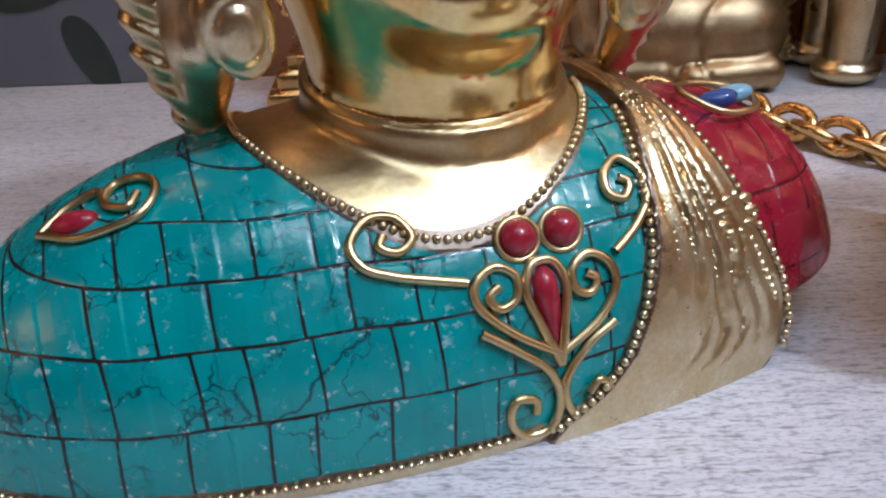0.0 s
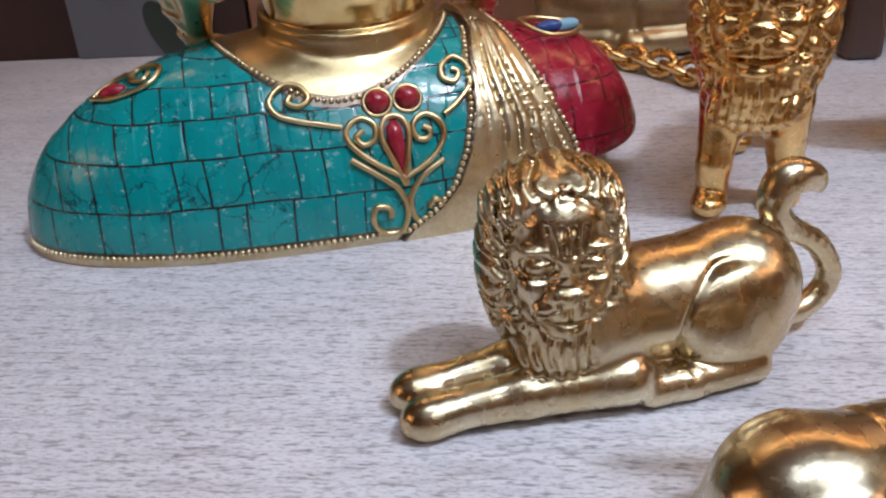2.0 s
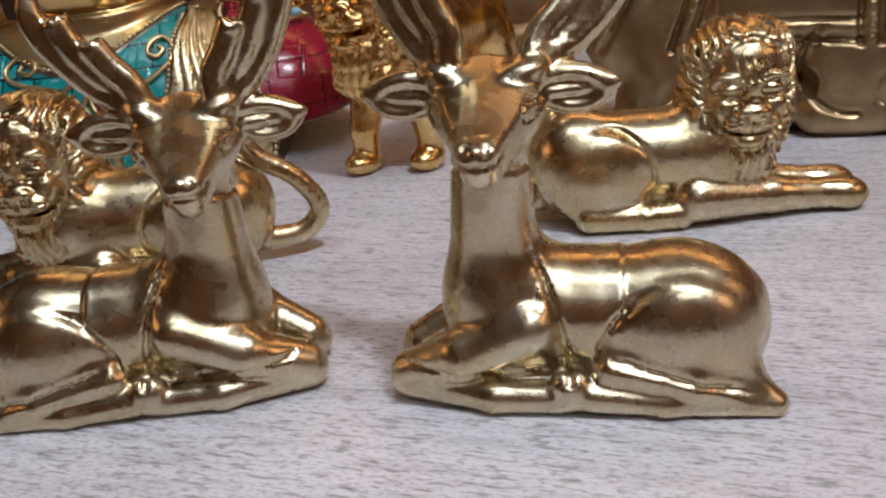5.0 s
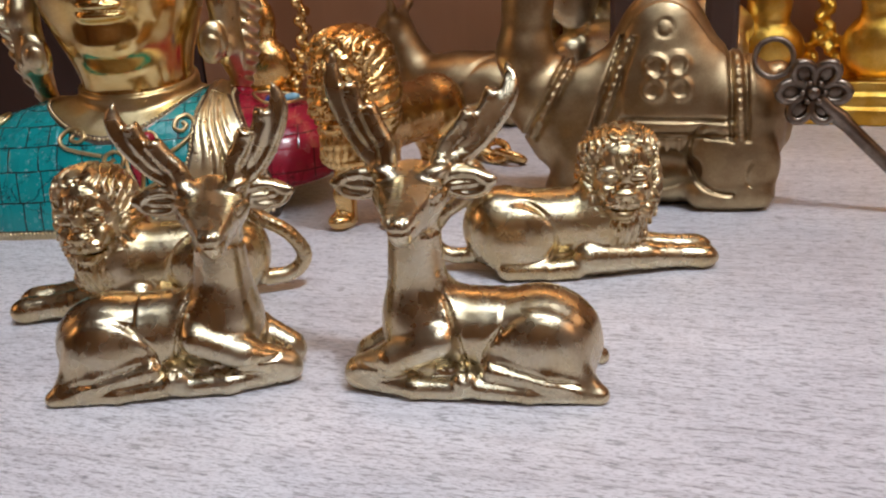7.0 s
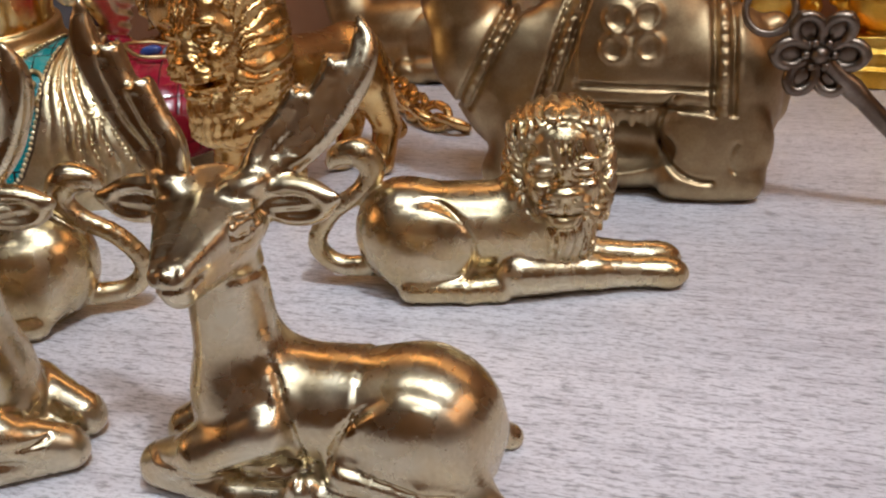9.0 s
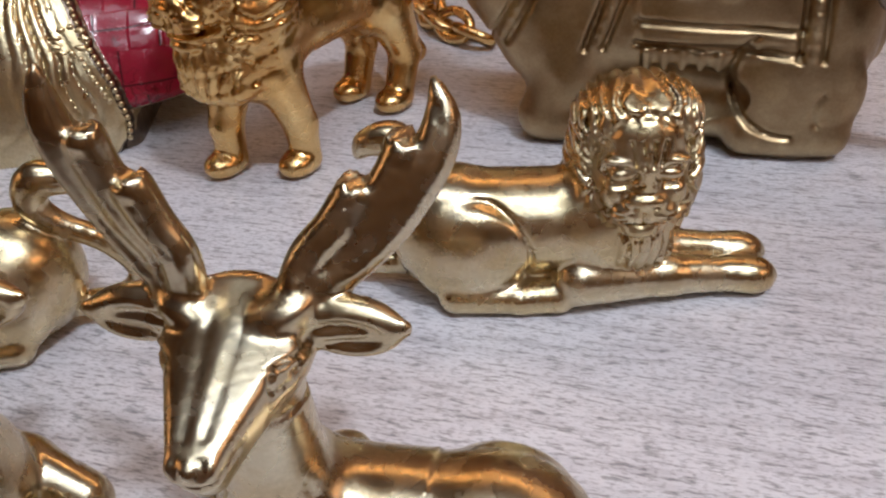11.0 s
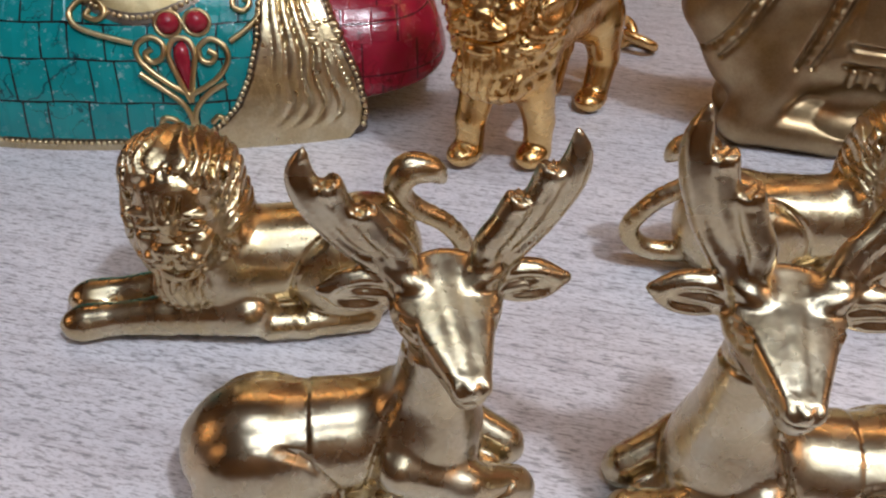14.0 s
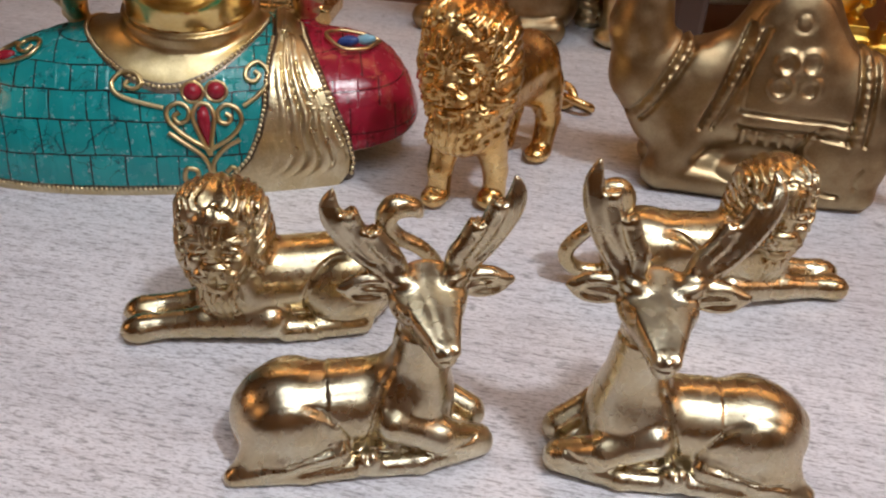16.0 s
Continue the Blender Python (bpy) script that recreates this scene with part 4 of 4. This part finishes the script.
make_lion(pose(0.0911, 0.0680, 0, 0, 0, 202.8), True, -79, "satin brass lying lion figurine with a curled tail")
make_lion(pose(0.2548, 0.1310, 0, 0, 0, 13.2), False, -88, "satin brass lying lion figurine facing across the table")


def make_standing_lion():
    c = Clay((-0.088, -0.034, -0.003), (0.048, 0.034, 0.112), 0.00085)
    X, Y, Z = c.X, c.Y, c.Z
    c.add(c.cone((-0.050, 0, 0.052), (0.005, 0, 0.054), 0.0155, 0.0175))
    c.add(c.ball((-0.052, 0, 0.050), (0.018, 0.017, 0.020)), 0.005)
    c.add(c.ball((0.010, 0, 0.049), (0.019, 0.0180, 0.021)), 0.006)
    for s in (-1, 1):
        fx = 0.0165 if s < 0 else 0.0030
        c.add(c.limb([(0.010, s * 0.0100, 0.040, 0.0090), (fx, s * 0.0115, 0.018, 0.0060), (fx, s * 0.0118, 0.005, 0.0056)]), 0.004)
        c.add(c.ball((fx + 0.0040, s * 0.0118, 0.0046), (0.0085, 0.0065, 0.0050)), 0.002)
        c.add(c.limb([(-0.054, s * 0.010, 0.042, 0.0105), (-0.062, s * 0.011, 0.022, 0.0066), (-0.056, s * 0.011, 0.005, 0.0058)]), 0.004)
        c.add(c.ball((-0.052, s * 0.011, 0.0046), (0.0090, 0.0068, 0.0050)), 0.002)
    c.add(c.limb([(-0.066, 0, 0.058, 0.0036), (-0.078, 0, 0.046, 0.0032), (-0.076, 0.002, 0.024, 0.0032), (-0.080, 0.003, 0.014, 0.0050)]), 0.002)
    lion_head(c, (0.014, 0.0, 0.0760), 2, 0.0240, 1.0, 17)
    for r in (0.0, 0.006, 0.012):
        c.crease(np.sqrt((Z - 0.046 - r) ** 2 + Y ** 2 * 0.3) - 0.012 + 0 * X, 0.0008, 0.0007 * (X > 0.015))
    figure("standing_lion_figurine", c, GOLD, pose(0.1470, 0.1860, 0, 0, 0, -108), "bright golden brass standing lion figurine with an engraved mane", "figurine")


make_standing_lion()


def make_camel():
    c = Clay((-0.098, -0.036, -0.003), (0.066, 0.036, 0.152), 0.0011)
    X, Y, Z = c.X, c.Y, c.Z
    # body, hump and folded legs
    c.add(c.ball((0.0, 0, 0.050), (0.056, 0.0235, 0.034)))
    c.add(c.ball((-0.002, 0, 0.080), (0.024, 0.016, 0.029)), 0.014)
    c.add(c.ball((-0.046, 0, 0.046), (0.026, 0.019, 0.032)), 0.010)
    c.add(c.ball((0.036, 0, 0.040), (0.024, 0.0235, 0.034)), 0.008)
    for s in (-1, 1):
        c.add(c.limb([(-0.044, s * 0.012, 0.026, 0.0120), (-0.050, s * 0.013, 0.010, 0.0100)]), 0.006)
        c.add(c.limb([(-0.052, s * 0.014, 0.0090, 0.0090), (-0.015, s * 0.017, 0.0075, 0.0080)]), 0.003)
        c.add(c.ball((0.033, s * 0.016, 0.022), (0.023, 0.0100, 0.025), tip=20), 0.002)
        c.add(c.limb([(0.020, s * 0.018, 0.0085, 0.0085), (0.046, s * 0.017, 0.0085, 0.0085)]), 0.003)
        c.crease(np.sqrt((X - 0.046) ** 2 + (Z - 0.020) ** 2) - 0.007 + 0 * Y, 0.0008, 0.0007 * (X < 0.042))
    c.add(c.ball((0.0, 0, 0.012), (0.054, 0.020, 0.0125)), 0.004)
    for s in (-1, 1):
        c.cut(c.ball((-0.006, s * 0.0250, 0.0220), (0.025, 0.0150, 0.0120)), 0.001)
        for k in range(7):
            c.add(c.cone((-0.017 + 0.006 * k, s * 0.0215, 0.0395), (-0.0165 + 0.006 * k, s * 0.0195, 0.0315), 0.0019, 0.0013), 0.0004)
        c.crease(np.sqrt((X - 0.032) ** 2 + (Z - 0.030) ** 2) - 0.020 + 0 * Y, 0.0010, 0.0012 * (X < 0.034) * (Z < 0.045))
    # neck and head
    c.add(c.limb([(-0.050, 0, 0.040, 0.020), (-0.066, 0, 0.056, 0.0165), (-0.072, 0, 0.080, 0.0140), (-0.070, 0, 0.104, 0.0120), (-0.066, 0, 0.126, 0.0105)], 0.006), 0.008)
    c.add(c.limb([(-0.066, 0, 0.130, 0.0115), (-0.080, 0, 0.129, 0.0085), (-0.090, 0, 0.124, 0.0062)], 0.004), 0.004)
    c.cut(c.ball((-0.043, 0, 0.100), (0.010, 0.03, 0.026)), 0.004)
    side = np.abs(Y) > 0.010
    # saddle cloth and straps
    cloth = (X > -0.020) & (X < 0.030) & (Z > 0.041)
    c.F = c.F - np.where(cloth & side, 0.0010, 0).astype(np.float32)
    for zz in (0.0395, 0.0475):
        c.crease(Z - zz + 0.04 * X + 0 * Y, 0.0011, 0.0023 * (X > -0.022) * (X < 0.033))
    for x0, lean in ((-0.062, 0.55), (-0.0555, 0.55), (-0.032, 0.32), (-0.0255, 0.32), (0.0315, -0.05), (0.0385, -0.05)):
        c.crease(X - x0 - lean * (Z - 0.055) + 0 * Y, 0.0011, 0.0023 * (Z > 0.036) * (Z < 0.088))
    dots = np.sin(Z * 1500) * 0.0006
    for x0, lean in ((-0.0588, 0.55), (-0.0288, 0.32), (0.035, -0.05)):
        c.F = c.F - (np.exp(-((X - x0 - lean * (Z - 0.055)) / 0.0014) ** 2) * (0.0004 + dots) * ((Z > 0.036) & (Z < 0.088))).astype(np.float32)
    # four-petal mark and small ring
    for a, b in ((-0.0050, 0.0735), (0.0056, 0.0742), (-0.0060, 0.0625), (0.0068, 0.0628)):
        ring = np.abs(np.sqrt((X - a) ** 2 + (Z - b) ** 2) - 0.0048)
        c.F = c.F - (0.0016 * np.exp(-(ring / 0.0011) ** 2) * (Y < 0)).astype(np.float32)
    ring = np.abs(np.sqrt((X + 0.001) ** 2 + (Z - 0.091) ** 2) - 0.0038)
    c.crease(ring + 0 * Y, 0.0007, 0.0008)
    c.add(c.limb([(0.054, 0, 0.066, 0.0060), (0.060, 0, 0.050, 0.0045), (0.058, 0, 0.034, 0.0040)], 0.003), 0.004)
    figure("camel_figurine", c, ANTIQUE, pose(0.2880, 0.2360, 0, 0, 0, 3), "antique brass seated camel figurine with a saddle cloth", "figurine")


make_camel()


# ---- key leaning by the camel ----
def make_key():
    sh = Shell()
    top, foot = np.array([0.356, 0.215, 0.060]), np.array([0.412, 0.219, 0.0045])
    way = (foot - top) / np.linalg.norm(foot - top)
    side = np.array([way[2], 0, -way[0]])
    out = np.array([0.0, -1.0, 0.0])
    sh.wire(np.linspace(top + 0.004 * way, foot, 12), np.array([0.0030] * 2 + [0.0042] + [0.0034] * 8 + [0.0044]), 0)
    for k in range(6):
        a = 2 * math.pi * k / 6 + 0.3
        d = math.cos(a) * way + math.sin(a) * side
        e = -math.sin(a) * way + math.cos(a) * side
        loop = [top + d * (0.0095 + 0.0058 * math.cos(b)) + e * 0.0046 * math.sin(b) + out * 0.0012 * math.cos(b) for b in np.linspace(0, 2 * math.pi, 25)]
        sh.wire(loop, 0.0020, 0, normal=out)
        sh.ball(top + d * 0.0105 - out * 0.0012, 0.0040, 0, 10, 6, [list(1.2 * d), list(0.35 * out), list(e)])
        sh.ball(top + d * 0.0048 + out * 0.0022, 0.0016, 0, 8, 6)
        sh.ball(top + d * 0.0155, 0.0022, 0, 8, 6)
    sh.ball(top + out * 0.0018, 0.0033, 0, 14, 8)
    bit = foot - 0.022 * way
    for k in range(3):
        sh.wire([bit + way * 0.003 * k, bit + way * 0.003 * k - side * 0.010], 0.0017, 0, normal=out)
    ring = top - way * 0.020 + np.array([-0.004, 0.002, 0.002])
    sh.wire([ring + 0.0085 * np.array([math.cos(b), 0.3 * math.sin(b), math.sin(b)]) for b in np.linspace(0, 2 * math.pi, 33)], 0.0014, 0, normal=(0.2, 1, 0.1))
    ob = new("ornate_key", sh.mesh("ornate_key", [PEWTER]))
    tagged(ob, "dark metal key with a flower bow, leaning beside the camel", "key")


make_key()


# ---- chain on the table ----
def make_chain():
    chain = tagged(new("curb_chain"), "heavy golden brass curb chain lying on the table", "chain")
    sh = Shell()
    loop = [(0.0098 * math.cos(b), 0.0066 * math.sin(b), 0) for b in np.linspace(0, 2 * math.pi, 25)]
    sh.wire(loop, 0.0026, 0, normal=(0, 0, 1))
    link = sh.mesh("link", [GOLD])
    p = curve_through([(0.090, 0.405), (0.118, 0.392), (0.142, 0.362), (0.158, 0.335), (0.176, 0.312), (0.200, 0.300)], 20)
    d = np.concatenate([[0], np.cumsum(np.linalg.norm(np.diff(p, axis=0), axis=1))])
    for k, s in enumerate(np.arange(0, d[-1], 0.0122)):
        x, y = np.interp(s, d, p[:, 0]), np.interp(s, d, p[:, 1])
        x2, y2 = np.interp(s + 0.004, d, p[:, 0]), np.interp(s + 0.004, d, p[:, 1])
        ob = new("link", link)
        ob.parent = chain
        ob.matrix_basis = pose(x, y, 0.0078 if k % 2 else 0.0060, 52 if k % 2 else -30, 8, math.degrees(math.atan2(y2 - y, x2 - x)))
    return chain


make_chain()


# ---- row of large brasses at the back ----
def make_elephant(m, mat, label):
    c = Clay((-0.095, -0.045, -0.003), (0.090, 0.045, 0.150), 0.0018)
    X, Y, Z = c.X, c.Y, c.Z
    c.add(c.ball((-0.010, 0, 0.066), (0.070, 0.034, 0.032)))
    c.add(c.ball((-0.010, 0, 0.100), (0.045, 0.030, 0.034)), 0.010)
    for x in (-0.062, 0.050):
        for s in (-1, 1):
            c.add(c.limb([(x, s * 0.018, 0.055, 0.015), (x, s * 0.019, 0.014, 0.0125)]), 0.006)
            c.add(c.ball((x, s * 0.019, 0.007), (0.018, 0.016, 0.008)), 0.002)
    c.add(c.ball((0.062, 0, 0.105), (0.026, 0.026, 0.030)), 0.008)
    trunk = c.limb([(0.076, -0.006, 0.100, 0.015), (0.080, -0.020, 0.060, 0.0125), (0.078, -0.026, 0.022, 0.0115), (0.074, -0.026, 0.006, 0.0120)], 0.004)
    c.add(trunk + 0.0011 * np.sin(Z * 1000), 0.002)
    for s in (-1, 1):
        c.add(c.ball((0.046, s * 0.030, 0.100), (0.020, 0.006, 0.028), turn=s * 25), 0.003)
    return figure("elephant_figurine", c, mat, m, label, "figurine")


def make_cow(m, mat, label):
    c = Clay((-0.075, -0.040, -0.003), (0.075, 0.040, 0.120), 0.0018)
    X, Y, Z = c.X, c.Y, c.Z
    c.add(c.ball((-0.005, 0, 0.028), (0.056, 0.030, 0.029)))
    c.add(c.ball((-0.034, 0, 0.026), (0.028, 0.030, 0.029)), 0.006)
    for s in (-1, 1):
        c.add(c.limb([(0.010, s * 0.022, 0.010, 0.010), (0.052, s * 0.014, 0.009, 0.0095)]), 0.004)
        c.add(c.limb([(-0.045, s * 0.026, 0.010, 0.010), (-0.006, s * 0.028, 0.008, 0.0085)]), 0.004)
        c.add(c.limb([(0.048, s * 0.012, 0.088, 0.004), (0.046, s * 0.024, 0.094, 0.0035), (0.048, s * 0.026, 0.106, 0.002)]), 0.002)
    c.add(c.limb([(0.034, 0, 0.036, 0.020), (0.046, 0, 0.062, 0.015), (0.052, 0, 0.078, 0.014)]), 0.008)
    c.add(c.limb([(0.052, 0, 0.078, 0.013), (0.068, 0, 0.066, 0.0085)]), 0.004)
    c.crease(np.sqrt((X + 0.034) ** 2 + (Z - 0.026) ** 2) - 0.026 + 0 * Y, 0.0016, 0.0014 * (X > -0.045))
    return figure("cow_figurine", c, mat, m, label, "figurine")


make_cow(pose(0.118, 0.448, 0, 0, 0, 182), ANTIQUE, "dull antique brass lying cow figurine at the back of the table")
make_elephant(pose(0.262, 0.452, 0, 0, 0, 178), PALE, "large pale brass elephant figurine with a ringed trunk")


def make_idol(m, h, mat, label):
    """A gilt standing ornament on a stepped base, its outline only."""
    c = Clay((-0.050, -0.026, -0.003), (0.050, 0.026, h + 0.01), 0.0018)
    X, Y, Z = c.X, c.Y, c.Z
    for z0, w in ((0.006, 0.046), (0.016, 0.040), (0.024, 0.034)):
        c.add(np.maximum(np.maximum(np.abs(X) - w, np.abs(Y) - w * 0.5), np.abs(Z - z0) - 0.0055), 0.002)
    arch = np.sqrt((X / 0.042) ** 2 + ((Z - h * 0.55) / (h * 0.44)) ** 2)
    c.add(np.maximum((np.abs(arch - 0.88) - 0.12) * 0.04, np.abs(Y - 0.006) - 0.004) + 0.0032 * np.sin(X * 420) * np.sin(Z * 420), 0.002)
    c.add(c.ball((0, -0.002, h * 0.35), (0.026, 0.017, h * 0.16)), 0.004)
    c.add(c.ball((0, -0.002, h * 0.58), (0.016, 0.012, h * 0.16)), 0.006)
    c.add(c.ball((0, -0.002, h * 0.80), (0.010, 0.010, h * 0.09)), 0.003)
    return figure("gilt_ornament", c, mat, m, label, "ornament", group="gilt ornaments")


make_idol(pose(0.425, 0.440, 0, 0, 0, -10), 0.150, YELLOW, "bright gilt openwork ornament on a stepped base")
make_idol(pose(0.352, 0.462, 0, 0, 0, -4), 0.140, YELLOW, "bright gilt openwork ornament on a stepped base")
make_idol(pose(-0.050, 0.432, 0, 0, 0, 4), 0.150, GOLD, "golden brass ornament on a stepped base behind the bust")

# ---- back edge of the table ----
structure("backdrop_panel", box_bm(-0.9, 0.492, -0.03, -0.150, 0.512, 0.60, 0.002), WALL_DARK, "dark maroon panel behind the table", "panel")
structure("backdrop_wood", box_bm(-0.148, 0.492, -0.03, 0.95, 0.512, 0.60, 0.002), WOOD, "warm brown wood panel behind the table", "panel")
board = tagged(new("printed_board"), "pale grey board with a dark green leaf print", "board")
part("board", box_bm(-0.286, 0.484, 0.0, -0.178, 0.4895, 0.26, 0.001), PAPER, board)
for lx, lz, ln, wd, turn in ((-0.213, 0.020, 0.026, 0.011, 112), (-0.232, 0.060, 0.030, 0.013, 20), (-0.200, 0.090, 0.028, 0.012, 70), (-0.255, 0.105, 0.030, 0.013, 130), (-0.225, 0.150, 0.030, 0.012, 45)):
    bm = bmesh.new()
    k = [(ln * math.cos(a) * (1 - 0.15 * math.cos(a)), wd * math.sin(a)) for a in np.linspace(0, 2 * math.pi, 20, endpoint=False)]
    r = radians(turn)
    face = bm.faces.new([bm.verts.new((lx + a * math.cos(r) - b * math.sin(r), 0.4832, lz + a * math.sin(r) + b * math.cos(r))) for a, b in k])
    up = bmesh.ops.extrude_face_region(bm, geom=[face])
    bmesh.ops.translate(bm, vec=(0, 0.0006, 0), verts=[g for g in up["geom"] if isinstance(g, bmesh.types.BMVert)])
    bmesh.ops.recalc_face_normals(bm, faces=bm.faces[:])
    part("leaf_print", bm, LEAF, board, "dark green printed leaf")
for px, py in ((0.255, 0.400), (0.318, 0.405)):
    post = part("wooden_post", box_bm(-0.011, -0.011, 0, 0.011, 0.011, 0.24, 0.004), POST, None)
    post.location = (px, py, 0)
    tagged(post, "dark brown upright post standing behind the camel", "post", "posts")
